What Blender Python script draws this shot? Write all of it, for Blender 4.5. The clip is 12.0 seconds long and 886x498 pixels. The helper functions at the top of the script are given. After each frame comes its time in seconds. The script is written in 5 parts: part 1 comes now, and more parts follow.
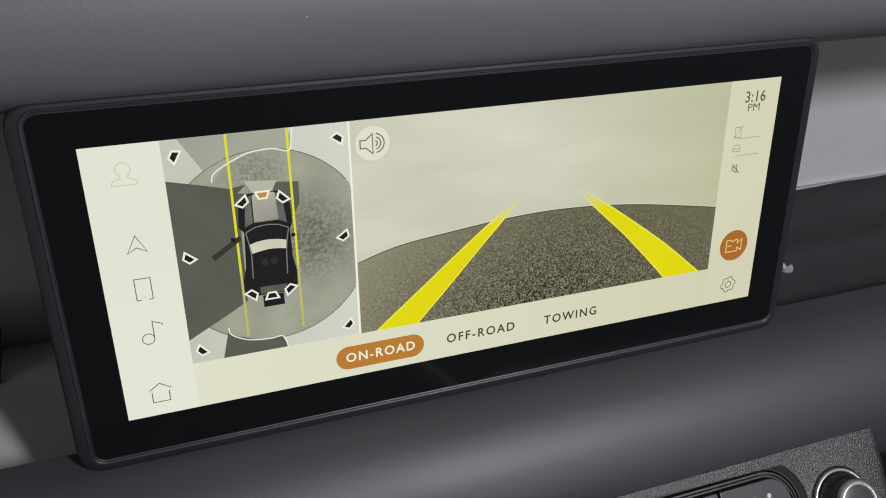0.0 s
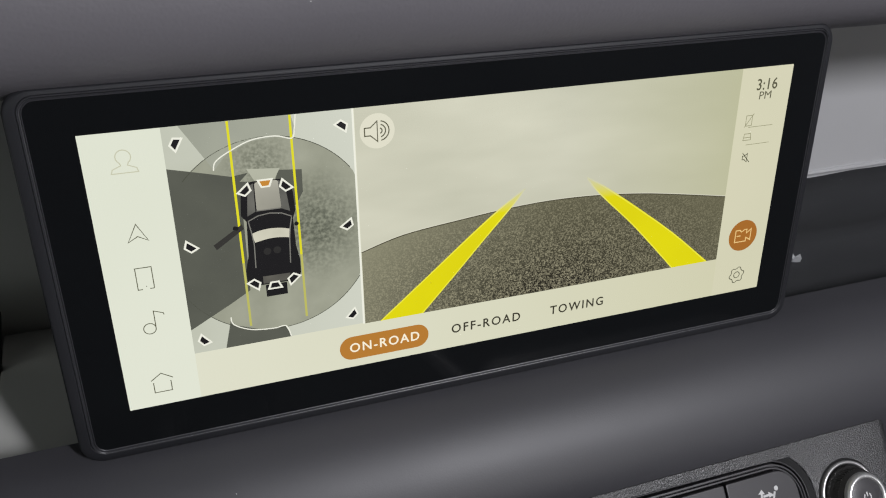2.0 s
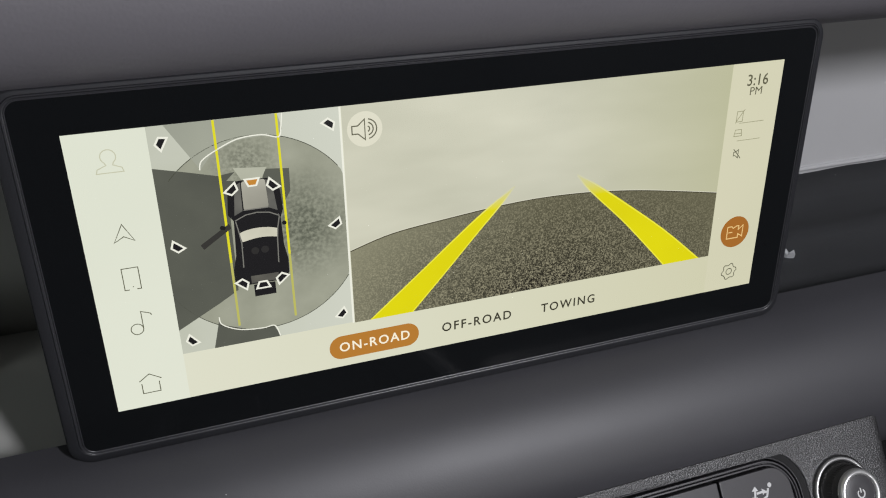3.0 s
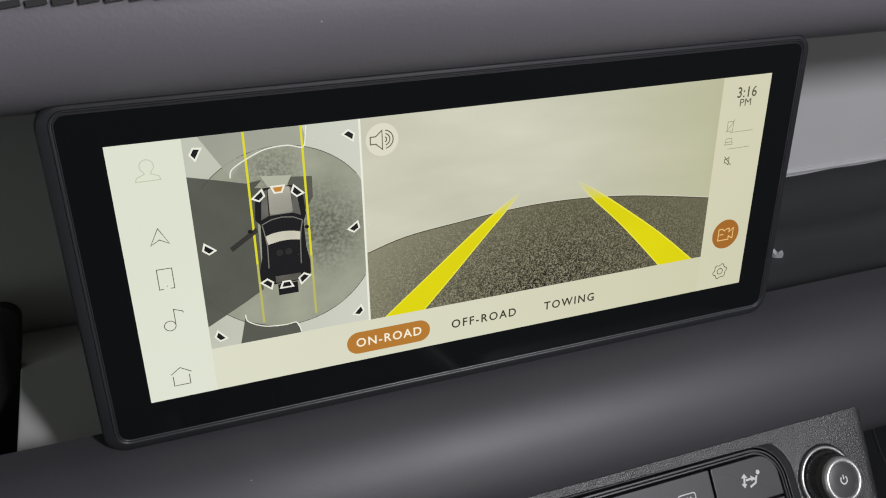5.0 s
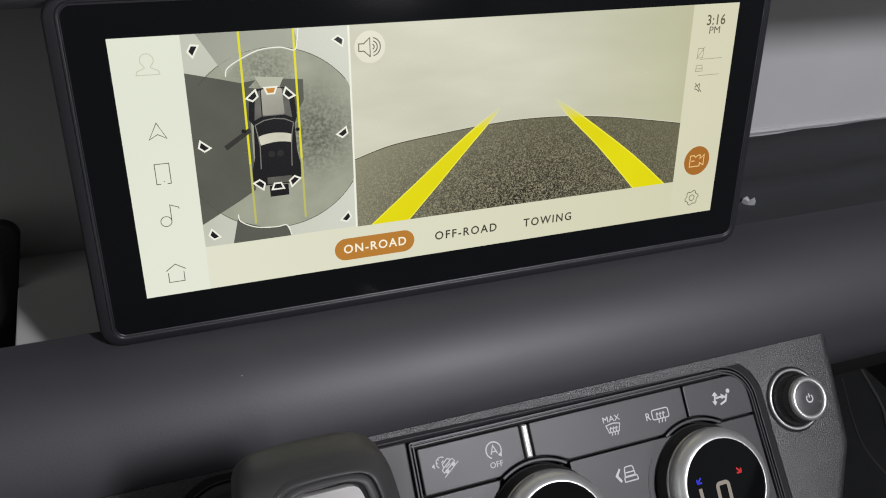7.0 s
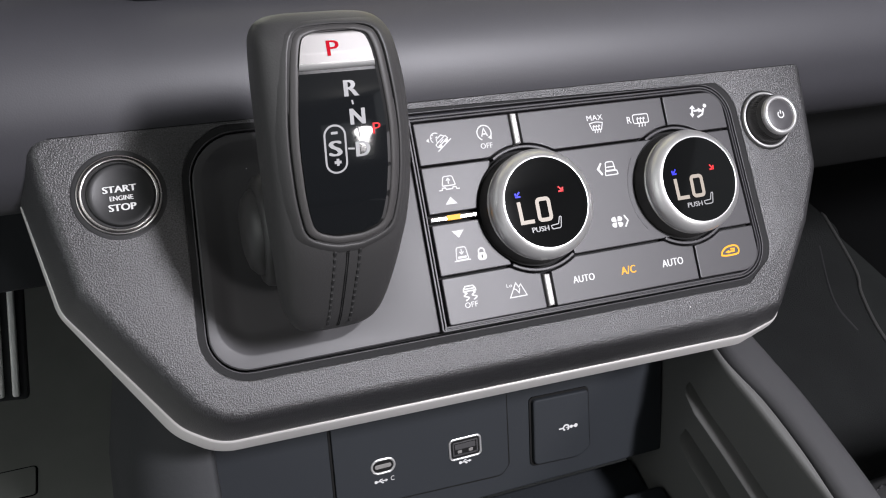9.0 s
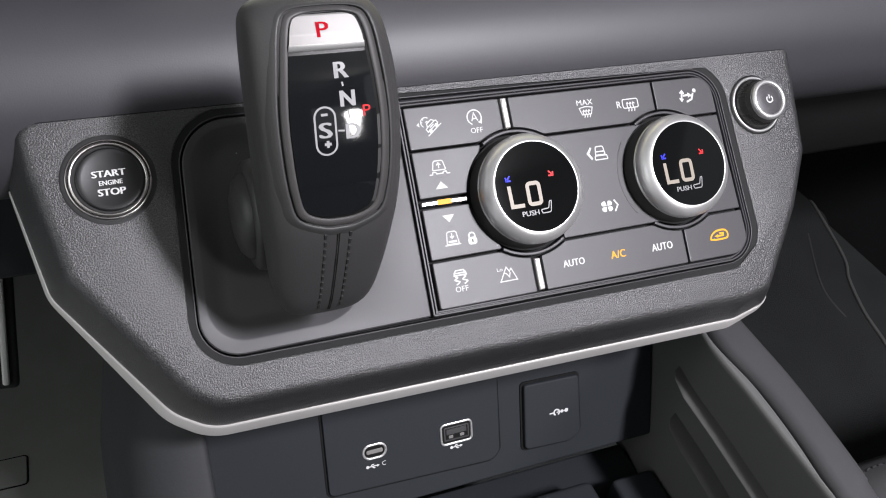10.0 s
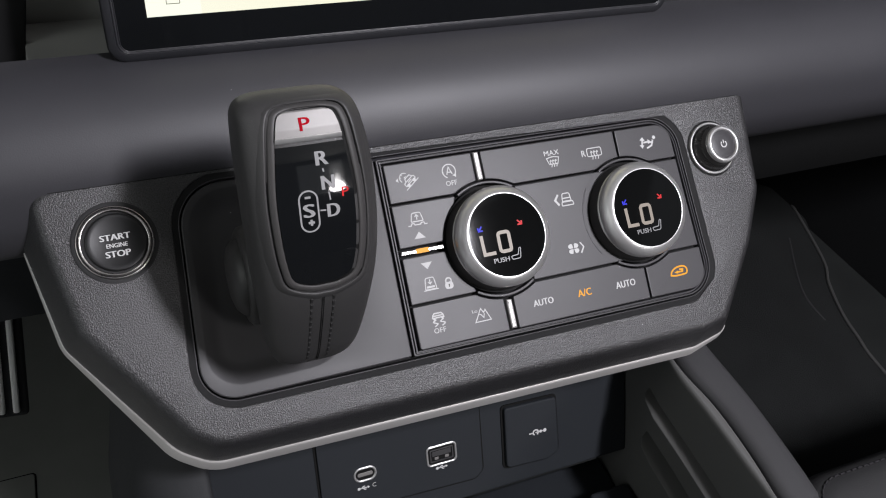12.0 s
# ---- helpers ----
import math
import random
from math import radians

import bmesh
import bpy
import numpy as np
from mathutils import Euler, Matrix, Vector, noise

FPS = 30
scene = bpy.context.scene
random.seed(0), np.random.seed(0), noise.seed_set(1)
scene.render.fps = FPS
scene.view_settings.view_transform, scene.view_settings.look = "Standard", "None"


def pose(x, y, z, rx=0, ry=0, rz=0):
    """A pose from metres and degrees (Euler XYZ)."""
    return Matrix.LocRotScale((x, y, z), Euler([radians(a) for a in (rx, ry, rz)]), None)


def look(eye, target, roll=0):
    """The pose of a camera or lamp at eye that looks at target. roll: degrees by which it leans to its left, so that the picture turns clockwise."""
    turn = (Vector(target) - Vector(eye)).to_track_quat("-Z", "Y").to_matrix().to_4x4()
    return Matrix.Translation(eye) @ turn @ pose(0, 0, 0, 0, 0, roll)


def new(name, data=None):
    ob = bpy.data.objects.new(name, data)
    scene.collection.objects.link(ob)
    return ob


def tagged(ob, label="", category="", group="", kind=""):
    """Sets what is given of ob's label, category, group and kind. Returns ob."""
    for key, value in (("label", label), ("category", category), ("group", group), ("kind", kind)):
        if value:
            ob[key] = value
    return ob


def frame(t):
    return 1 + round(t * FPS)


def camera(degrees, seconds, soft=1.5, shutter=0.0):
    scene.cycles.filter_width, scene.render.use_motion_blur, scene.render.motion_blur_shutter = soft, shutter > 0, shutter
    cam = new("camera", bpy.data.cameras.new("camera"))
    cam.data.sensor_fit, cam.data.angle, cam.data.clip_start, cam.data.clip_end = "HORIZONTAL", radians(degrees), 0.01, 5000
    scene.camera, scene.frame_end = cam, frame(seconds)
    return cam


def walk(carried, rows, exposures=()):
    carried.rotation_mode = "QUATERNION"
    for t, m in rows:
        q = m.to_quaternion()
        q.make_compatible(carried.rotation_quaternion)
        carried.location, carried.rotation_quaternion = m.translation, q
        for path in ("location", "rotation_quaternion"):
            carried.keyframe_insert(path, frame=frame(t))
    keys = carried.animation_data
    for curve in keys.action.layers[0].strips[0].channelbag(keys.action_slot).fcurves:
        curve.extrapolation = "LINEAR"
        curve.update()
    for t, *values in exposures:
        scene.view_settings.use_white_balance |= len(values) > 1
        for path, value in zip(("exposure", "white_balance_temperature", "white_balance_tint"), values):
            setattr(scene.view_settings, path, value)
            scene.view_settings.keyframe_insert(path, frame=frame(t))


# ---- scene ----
cam = camera(56.1, 12.0, 1.1)
PATH = [
    (0, (-0.09968, -0.21192, 0.77771), (0.21245, 0.54576, 0.20457), 4.30),
    (0.5, (-0.10184, -0.21079, 0.77540), (0.20918, 0.54195, 0.19518), 4.58),
    (1, (-0.10093, -0.21102, 0.77950), (0.20765, 0.53970, 0.19537), 4.59),
    (1.5, (-0.09937, -0.20929, 0.77610), (0.20768, 0.54116, 0.19082), 4.55),
    (2, (-0.09885, -0.20787, 0.77648), (0.20698, 0.54109, 0.18867), 4.45),
    (2.5, (-0.09684, -0.20859, 0.77611), (0.21053, 0.53844, 0.18664), 4.41),
    (3, (-0.09551, -0.20775, 0.77609), (0.21115, 0.53902, 0.18594), 4.18),
    (5, (-0.10687, -0.21896, 0.78831), (0.20724, 0.52291, 0.19589), 4.56),
    (5.5, (-0.10775, -0.21994, 0.79112), (0.20912, 0.52182, 0.20003), 4.81),
    (6, (-0.10531, -0.22425, 0.79181), (0.21362, 0.51697, 0.20114), 4.98),
    (6.5, (-0.11234, -0.23910, 0.79065), (0.21178, 0.50207, 0.20275), 5.31),
    (7, (-0.11600, -0.25238, 0.76615), (0.21453, 0.49401, 0.18852), 5.48),
    (7.5, (-0.12387, -0.26684, 0.72763), (0.20661, 0.47751, 0.14735), 5.84),
    (7.7, (-0.12229, -0.27559, 0.71442), (0.20822, 0.46441, 0.12862), 5.98),
    (9.3, (-0.14222, -0.33159, 0.69826), (0.18984, 0.36004, 0.05686), 7.71),
    (9.5, (-0.14131, -0.33128, 0.69790), (0.19244, 0.35914, 0.05608), 7.72),
    (10, (-0.14089, -0.33055, 0.69723), (0.19845, 0.35456, 0.05265), 7.94),
    (10.5, (-0.13956, -0.33030, 0.69816), (0.20480, 0.35181, 0.05307), 7.95),
    (11, (-0.13859, -0.32902, 0.69803), (0.20710, 0.35146, 0.05193), 7.86),
    (11.5, (-0.13726, -0.32982, 0.71959), (0.20842, 0.35196, 0.07485), 7.56),
    (12, (-0.14019, -0.34094, 0.73444), (0.20191, 0.33966, 0.08656), 7.11),
]
walk(cam, [(t, look(eye, target, roll)) for t, eye, target, roll in PATH], [(0, 0.2, 6500, 10), (6.5, 0.15, 6500, 10), (7.7, 0.5, 6500, 11), (9.3, 1.3, 6500, 13), (11, 1.3, 6500, 13), (11.5, 1.3, 6500, 13), (12, 0.6, 6500, 13)])

# ---- world, lamps ----
world = bpy.data.worlds.new("hall")
scene.world = world
world.use_nodes = True
world.node_tree.nodes["Background"].inputs[0].default_value = (0.94, 1.0, 1.03, 1)
world.node_tree.nodes["Background"].inputs[1].default_value = 0.20


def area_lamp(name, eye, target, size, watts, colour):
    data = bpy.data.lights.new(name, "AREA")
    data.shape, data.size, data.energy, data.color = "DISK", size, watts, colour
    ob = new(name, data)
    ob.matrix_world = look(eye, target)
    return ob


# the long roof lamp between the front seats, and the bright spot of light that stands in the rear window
roof_lamp = area_lamp("roof_lamp", (0.28, -0.70, 1.285), (0.20, -0.18, 0.55), 0.09, 13.8, (0.975, 0.975, 1.03))
roof_lamp.data.shape, roof_lamp.data.size_y = "ELLIPSE", 0.30
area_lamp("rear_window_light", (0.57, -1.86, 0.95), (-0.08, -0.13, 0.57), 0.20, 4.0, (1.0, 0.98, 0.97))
# daylight through the open driver's door
area_lamp("door_light", (-0.90, -0.40, 0.92), (-0.05, -0.1, 0.42), 0.6, 0.68, (0.93, 1.0, 0.94))


# ---- materials ----
def lin(r, g, b):
    """Display colour (0 to 255) to linear."""
    return tuple(((c / 255 / 12.92) if c < 10.3 else ((c / 255 + 0.055) / 1.055) ** 2.4) for c in (r, g, b)) + (1.0,)


def base_material(name, colour, rough=0.5, metal=0.0, spec=0.5):
    m = bpy.data.materials.new(name)
    m.use_nodes = True
    p = m.node_tree.nodes["Principled BSDF"]
    p.inputs["Base Color"].default_value = (*colour[:3], 1)
    p.inputs["Roughness"].default_value = rough
    p.inputs["Metallic"].default_value = metal
    p.inputs["Specular IOR Level"].default_value = spec
    return m


def grain(m, scale, bump, dist=0.0002, detail=3.0, vary=0.15, rough_vary=0.1, kind="noise", dust=0.0, glint=0.0):
    """Fine relief at the grain's scale, its glints put into the colour, broad variation of colour and gloss, and sparse
    specks of dust.
    """
    t = m.node_tree
    p = t.nodes["Principled BSDF"]
    co = t.nodes.new("ShaderNodeTexCoord")
    out = co.outputs["Object"]
    if kind == "noise":
        n = t.nodes.new("ShaderNodeTexNoise")
        n.inputs["Scale"].default_value, n.inputs["Detail"].default_value = scale, detail
        h = n.outputs["Fac"]
    else:
        n = t.nodes.new("ShaderNodeTexVoronoi")
        n.feature = "SMOOTH_F1"
        n.inputs["Scale"].default_value = scale
        h = n.outputs["Distance"]
    t.links.new(out, n.inputs["Vector"])
    b = t.nodes.new("ShaderNodeBump")
    b.inputs["Strength"].default_value, b.inputs["Distance"].default_value = bump, dist
    t.links.new(h, b.inputs["Height"])
    t.links.new(b.outputs["Normal"], p.inputs["Normal"])
    big = t.nodes.new("ShaderNodeTexNoise")
    big.inputs["Scale"].default_value, big.inputs["Detail"].default_value = 18, 4
    t.links.new(out, big.inputs["Vector"])
    c = p.inputs["Base Color"].default_value[:]
    mix = t.nodes.new("ShaderNodeMix")
    mix.data_type = "RGBA"
    mix.inputs["A"].default_value = tuple(v * (1 - vary) for v in c[:3]) + (1,)
    mix.inputs["B"].default_value = tuple(v * (1 + vary) for v in c[:3]) + (1,)
    t.links.new(big.outputs["Fac"], mix.inputs["Factor"])
    last = mix.outputs["Result"]
    # the grain's bright glints and dark pits, painted into the base colour
    if glint:
        sr = t.nodes.new("ShaderNodeMapRange")
        sr.inputs["From Min"].default_value, sr.inputs["From Max"].default_value = (0.33, 0.70) if kind == "noise" else (0.50, 0.05)
        sr.inputs["To Min"].default_value, sr.inputs["To Max"].default_value = 1 - glint, 1 + glint * 1.6
        t.links.new(h, sr.inputs["Value"])
        sc = t.nodes.new("ShaderNodeVectorMath")
        sc.operation = "SCALE"
        t.links.new(last, sc.inputs[0])
        t.links.new(sr.outputs[0], sc.inputs["Scale"])
        last = sc.outputs[0]
    if dust:
        d = t.nodes.new("ShaderNodeTexVoronoi")
        d.inputs["Scale"].default_value = 110
        t.links.new(out, d.inputs["Vector"])
        near = t.nodes.new("ShaderNodeMath")
        near.operation, near.inputs[1].default_value = "LESS_THAN", 0.028
        t.links.new(d.outputs["Distance"], near.inputs[0])
        some = t.nodes.new("ShaderNodeSeparateColor")
        t.links.new(d.outputs["Color"], some.inputs[0])
        pick = t.nodes.new("ShaderNodeMath")
        pick.operation, pick.inputs[1].default_value = "GREATER_THAN", 1 - dust
        t.links.new(some.outputs[0], pick.inputs[0])
        both = t.nodes.new("ShaderNodeMath")
        both.operation = "MULTIPLY"
        t.links.new(near.outputs[0], both.inputs[0])
        t.links.new(pick.outputs[0], both.inputs[1])
        dm = t.nodes.new("ShaderNodeMix")
        dm.data_type = "RGBA"
        dm.inputs["B"].default_value = (0.45, 0.45, 0.44, 1)
        t.links.new(both.outputs[0], dm.inputs["Factor"])
        t.links.new(last, dm.inputs["A"])
        last = dm.outputs["Result"]
    t.links.new(last, p.inputs["Base Color"])
    r = p.inputs["Roughness"].default_value
    rr = t.nodes.new("ShaderNodeMapRange")
    rr.inputs["To Min"].default_value, rr.inputs["To Max"].default_value = max(0.02, r - rough_vary), min(1, r + rough_vary)
    t.links.new(big.outputs["Fac"], rr.inputs["Value"])
    t.links.new(rr.outputs[0], p.inputs["Roughness"])
    return m


def glow(name, colour, strength=1.0, rough=0.25):
    """A lit picture element behind the display's glass, a lit symbol, or print given a faint glow."""
    m = base_material(name, (0.004, 0.004, 0.004), rough, 0, 0.3)
    p = m.node_tree.nodes["Principled BSDF"]
    p.inputs["Emission Color"].default_value = colour
    p.inputs["Emission Strength"].default_value = strength * 0.89
    return m


PAD = grain(base_material("soft_touch_vinyl", (0.036, 0.0355, 0.0405), 0.51, 0, 0.5), 1500, 0.14, 0.00025, 3, 0.10, 0.04, dust=0.16)
PAD_LEATHER = grain(base_material("grained_leather", (0.128, 0.122, 0.134), 0.5, 0, 0.45), 900, 0.22, 0.0003, 4, 0.10, 0.05, "voronoi", dust=0.14)
PLASTIC = grain(base_material("grained_plastic", (0.022, 0.0217, 0.0227), 0.34, 0, 0.62), 1700, 0.7, 0.0005, 6, 0.10, 0.05, dust=0.12, glint=0.8)
SMOOTH = grain(base_material("satin_dark_plastic", (0.036, 0.035, 0.037), 0.5, 0, 0.45), 2600, 0.08, 0.0001, 2, 0.08, 0.05, dust=0.05)
BUTTON = grain(base_material("satin_grey_button", (0.033, 0.0315, 0.0345), 0.46, 0, 0.5), 3000, 0.06, 0.0001, 2, 0.05, 0.05, dust=0.05)
LEVER = grain(base_material("black_leather", (0.035, 0.034, 0.034), 0.5, 0, 0.45), 1500, 0.3, 0.0002, 3, 0.10, 0.06)
DARK = grain(base_material("dark_moulding", (0.042, 0.044, 0.044), 0.6, 0, 0.4), 900, 0.3, 0.0003, 3, 0.15, 0.08)
GAP = base_material("black_gap", (0.004, 0.004, 0.004), 0.7, 0, 0.2)
GLOSS = base_material("black_glass", (0.0060, 0.0066, 0.0074), 0.06, 0, 0.45)
DIALBODY = grain(base_material("satin_black_body", (0.026, 0.025, 0.0245), 0.45, 0, 0.5), 2000, 0.05, 0.0001, 2, 0.08, 0.04)
DIALGLASS = grain(base_material("black_dial_glass", (0.003, 0.0032, 0.0034), 0.06, 0, 0.25), 900, 0.0, 0.0001, 2, 0.1, 0.015, dust=0.4)
HOUSING = grain(base_material("screen_housing", (0.0155, 0.0158, 0.0185), 0.55, 0, 0.25), 2500, 0.1, 0.0001, 2, 0.1, 0.05)
BEAD = base_material("satin_bead", (0.030, 0.030, 0.034), 0.35, 0, 0.5)
FRAME = grain(base_material("satin_frame", (0.044, 0.042, 0.0415), 0.52, 0, 0.35), 2600, 0.06, 0.0001, 2, 0.06, 0.05)
DARKCHROME = grain(base_material("dark_chrome", (0.46, 0.44, 0.43), 0.27, 1.0, 0.5), 1500, 0.05, 0.0001, 3, 0.05, 0.06)
SILVER = grain(base_material("satin_silver_trim", (0.54, 0.525, 0.51), 0.40, 0.45, 0.5), 1200, 0.1, 0.0001, 3, 0.05, 0.08)
CHROME = grain(base_material("satin_chrome", (0.63, 0.625, 0.62), 0.35, 0.8, 0.5), 1500, 0.05, 0.0001, 3, 0.05, 0.06)
PLATE = grain(base_material("brushed_plate", (0.22, 0.212, 0.206), 0.52, 0.45, 0.45), 1500, 0.05, 0.0001, 3, 0.05, 0.06)
PALE = grain(base_material("pale_grey_panel", (0.40, 0.40, 0.405), 0.55, 0, 0.4), 700, 0.1, 0.0002, 3, 0.06, 0.05)
WHITE_LINING = grain(base_material("pale_recess_lining", (0.42, 0.42, 0.40), 0.6, 0, 0.35), 700, 0.1, 0.0002, 3, 0.05, 0.05)
SOCKET = grain(base_material("socket_plastic", (0.0180, 0.0205, 0.0240), 0.7, 0, 0.22), 2600, 0.08, 0.0001, 2, 0.08, 0.05)
RUBBER = grain(base_material("rubber_mat", (0.028, 0.029, 0.031), 0.72, 0, 0.25), 500, 0.3, 0.0004, 4, 0.2, 0.1, dust=0.2)
CARPET = grain(base_material("dark_carpet", (0.035, 0.038, 0.037), 0.95, 0, 0.2), 1200, 1.0, 0.002, 4, 0.3, 0.03)
RAIL = grain(base_material("rail_vinyl", (0.053, 0.0525, 0.055), 0.52, 0, 0.42), 2200, 0.15, 0.0001, 2, 0.08, 0.05, dust=0.06)
RIB = grain(base_material("satin_rib", (0.10, 0.10, 0.097), 0.38, 0, 0.5), 1500, 0.1, 0.0001, 2, 0.1, 0.05)
BEVEL = grain(base_material("dark_satin_bevel", (0.014, 0.014, 0.0145), 0.7, 0, 0.15), 2000, 0.25, 0.0003, 2, 0.1, 0.05, dust=0.1)
INK = base_material("black_button_face", (0.0065, 0.0066, 0.007), 0.36, 0, 0.4)
UNDER = grain(base_material("black_underdash", (0.014, 0.0145, 0.015), 0.8, 0, 0.2), 1200, 0.3, 0.0003, 2, 0.15, 0.05)
MAT = grain(base_material("passenger_mat_carpet", (0.032, 0.034, 0.034), 0.95, 0, 0.2), 1200, 1.0, 0.002, 4, 0.25, 0.03)
LINING = grain(base_material("grey_green_lining", (0.24, 0.244, 0.228), 0.8, 0, 0.3), 900, 0.3, 0.0003, 3, 0.15, 0.05)
CLOTH = grain(base_material("light_headliner", (0.45, 0.45, 0.43), 0.9, 0, 0.2), 800, 0.5, 0.0005, 3, 0.1, 0.03)
THREAD = base_material("dark_thread", (0.008, 0.008, 0.008), 0.7)
CAP = grain(base_material("matt_black_cap", (0.014, 0.014, 0.0145), 0.6, 0, 0.25), 2600, 0.08, 0.0001, 2, 0.08, 0.05, dust=0.04)
SEAT = grain(base_material("seat_leather", (0.05, 0.05, 0.051), 0.5, 0, 0.4), 900, 0.3, 0.0003, 3, 0.10, 0.06)
WALL = grain(base_material("grey_console_wall", (0.105, 0.105, 0.102), 0.7, 0, 0.3), 1500, 0.3, 0.0002, 2, 0.12, 0.05, dust=0.12)
PEDAL = grain(base_material("worn_pedal_metal", (0.75, 0.75, 0.73), 0.5, 0.2, 0.5), 900, 0.1, 0.0001, 2, 0.1, 0.1)
# pale print with a faint glow of its own added to brighten it
PRINT = glow("white_print_glow", lin(215, 215, 218), 0.14, 0.6)
PRINT.node_tree.nodes["Principled BSDF"].inputs["Base Color"].default_value = (0.42, 0.42, 0.42, 1)
AMBER = glow("amber_light", lin(255, 174, 8), 0.75, 0.5)
RED = glow("red_light", lin(255, 12, 24), 0.55, 0.5)
REDPRINT = base_material("red_print", (0.30, 0.002, 0.010), 0.8, 0, 0.1)
BLUE = glow("blue_light", lin(10, 30, 255), 0.55, 0.5)
DIGIT = glow("digit_light", lin(232, 218, 202), 0.33, 0.4)
LETTER = glow("lever_letter_light", lin(215, 215, 220), 0.36, 0.4)


def ui(name, r, g, b):
    return glow(name, lin(r, g, b))


def ui_noise(name, lo, hi, scale, u=None, centre=0.5, width=0.5, stretch=None):
    """A lit picture area with a speckled or cloudy picture in it; u: (from, to, colour) a broad change across it."""
    m = glow(name, lin(*lo))
    t = m.node_tree
    p = t.nodes["Principled BSDF"]
    co = t.nodes.new("ShaderNodeTexCoord")
    n = t.nodes.new("ShaderNodeTexNoise")
    n.inputs["Scale"].default_value, n.inputs["Detail"].default_value = scale, 3
    t.links.new(co.outputs["Object"], n.inputs["Vector"])
    if stretch:
        mp = t.nodes.new("ShaderNodeMapping")
        mp.inputs["Scale"].default_value = stretch
        t.links.new(co.outputs["Object"], mp.inputs["Vector"])
        t.links.new(mp.outputs[0], n.inputs["Vector"])
    r = t.nodes.new("ShaderNodeMapRange")
    r.inputs["From Min"].default_value, r.inputs["From Max"].default_value = centre - width / 2, centre + width / 2
    t.links.new(n.outputs["Fac"], r.inputs["Value"])
    mix = t.nodes.new("ShaderNodeMix")
    mix.data_type = "RGBA"
    mix.inputs["A"].default_value, mix.inputs["B"].default_value = lin(*lo), lin(*hi)
    t.links.new(r.outputs[0], mix.inputs["Factor"])
    last = mix.outputs["Result"]
    if u:
        axis, a, b, colour = u
        s = t.nodes.new("ShaderNodeSeparateXYZ")
        t.links.new(co.outputs["Object"], s.inputs[0])
        q = t.nodes.new("ShaderNodeMapRange")
        q.inputs["From Min"].default_value, q.inputs["From Max"].default_value = a, b
        t.links.new(s.outputs[axis], q.inputs["Value"])
        mm = t.nodes.new("ShaderNodeMix")
        mm.data_type = "RGBA"
        mm.inputs["B"].default_value = lin(*colour)
        t.links.new(q.outputs[0], mm.inputs["Factor"])
        t.links.new(last, mm.inputs["A"])
        last = mm.outputs["Result"]
    t.links.new(last, p.inputs["Emission Color"])
    return m


def gravel_patch(m, centre, outer, inner, lo, hi, scale, amount):
    """Rough ground round a point of the picture, fading out into the rest."""
    t = m.node_tree
    p = t.nodes["Principled BSDF"]
    co = t.nodes.new("ShaderNodeTexCoord")
    n = t.nodes.new("ShaderNodeTexNoise")
    n.inputs["Scale"].default_value, n.inputs["Detail"].default_value = scale, 4
    t.links.new(co.outputs["Object"], n.inputs["Vector"])
    r = t.nodes.new("ShaderNodeMapRange")
    r.inputs["From Min"].default_value, r.inputs["From Max"].default_value = 0.38, 0.66
    t.links.new(n.outputs["Fac"], r.inputs["Value"])
    mix = t.nodes.new("ShaderNodeMix")
    mix.data_type = "RGBA"
    mix.inputs["A"].default_value, mix.inputs["B"].default_value = lin(*lo), lin(*hi)
    t.links.new(r.outputs[0], mix.inputs["Factor"])
    d = t.nodes.new("ShaderNodeVectorMath")
    d.operation = "DISTANCE"
    d.inputs[1].default_value = centre
    t.links.new(co.outputs["Object"], d.inputs[0])
    f = t.nodes.new("ShaderNodeMapRange")
    f.inputs["From Min"].default_value, f.inputs["From Max"].default_value = outer, inner
    f.inputs["To Min"].default_value, f.inputs["To Max"].default_value = 0.0, amount
    t.links.new(d.outputs["Value"], f.inputs["Value"])
    out = t.nodes.new("ShaderNodeMix")
    out.data_type = "RGBA"
    t.links.new(f.outputs[0], out.inputs["Factor"])
    t.links.new(p.inputs["Emission Color"].links[0].from_socket, out.inputs["A"])
    t.links.new(mix.outputs["Result"], out.inputs["B"])
    t.links.new(out.outputs["Result"], p.inputs["Emission Color"])


# ---- mesh helpers: plans in millimetres, meshes in metres ----
K = 0.001


def thing(name, m, label, category, group="", kind=""):
    ob = new(name)
    ob.empty_display_size = 0.02
    ob.matrix_world = m
    return tagged(ob, label, category, group, kind)


def part(name, bm, material, parent=None, label="", sharp=35):
    me = bpy.data.meshes.new(name)
    bmesh.ops.recalc_face_normals(bm, faces=bm.faces)
    bm.to_mesh(me)
    bm.free()
    for poly in me.polygons:
        poly.use_smooth = True
    me.set_sharp_from_angle(angle=radians(sharp))
    me.materials.append(material)
    ob = new(name, me)
    if parent:
        ob.parent = parent
    if label:
        tagged(ob, label)
    return ob


def flat_part(name, bm, material, parent, label=""):
    me = bpy.data.meshes.new(name)
    bm.to_mesh(me)
    bm.free()
    me.materials.append(material)
    ob = new(name, me)
    ob.parent = parent
    if label:
        tagged(ob, label)
    return ob


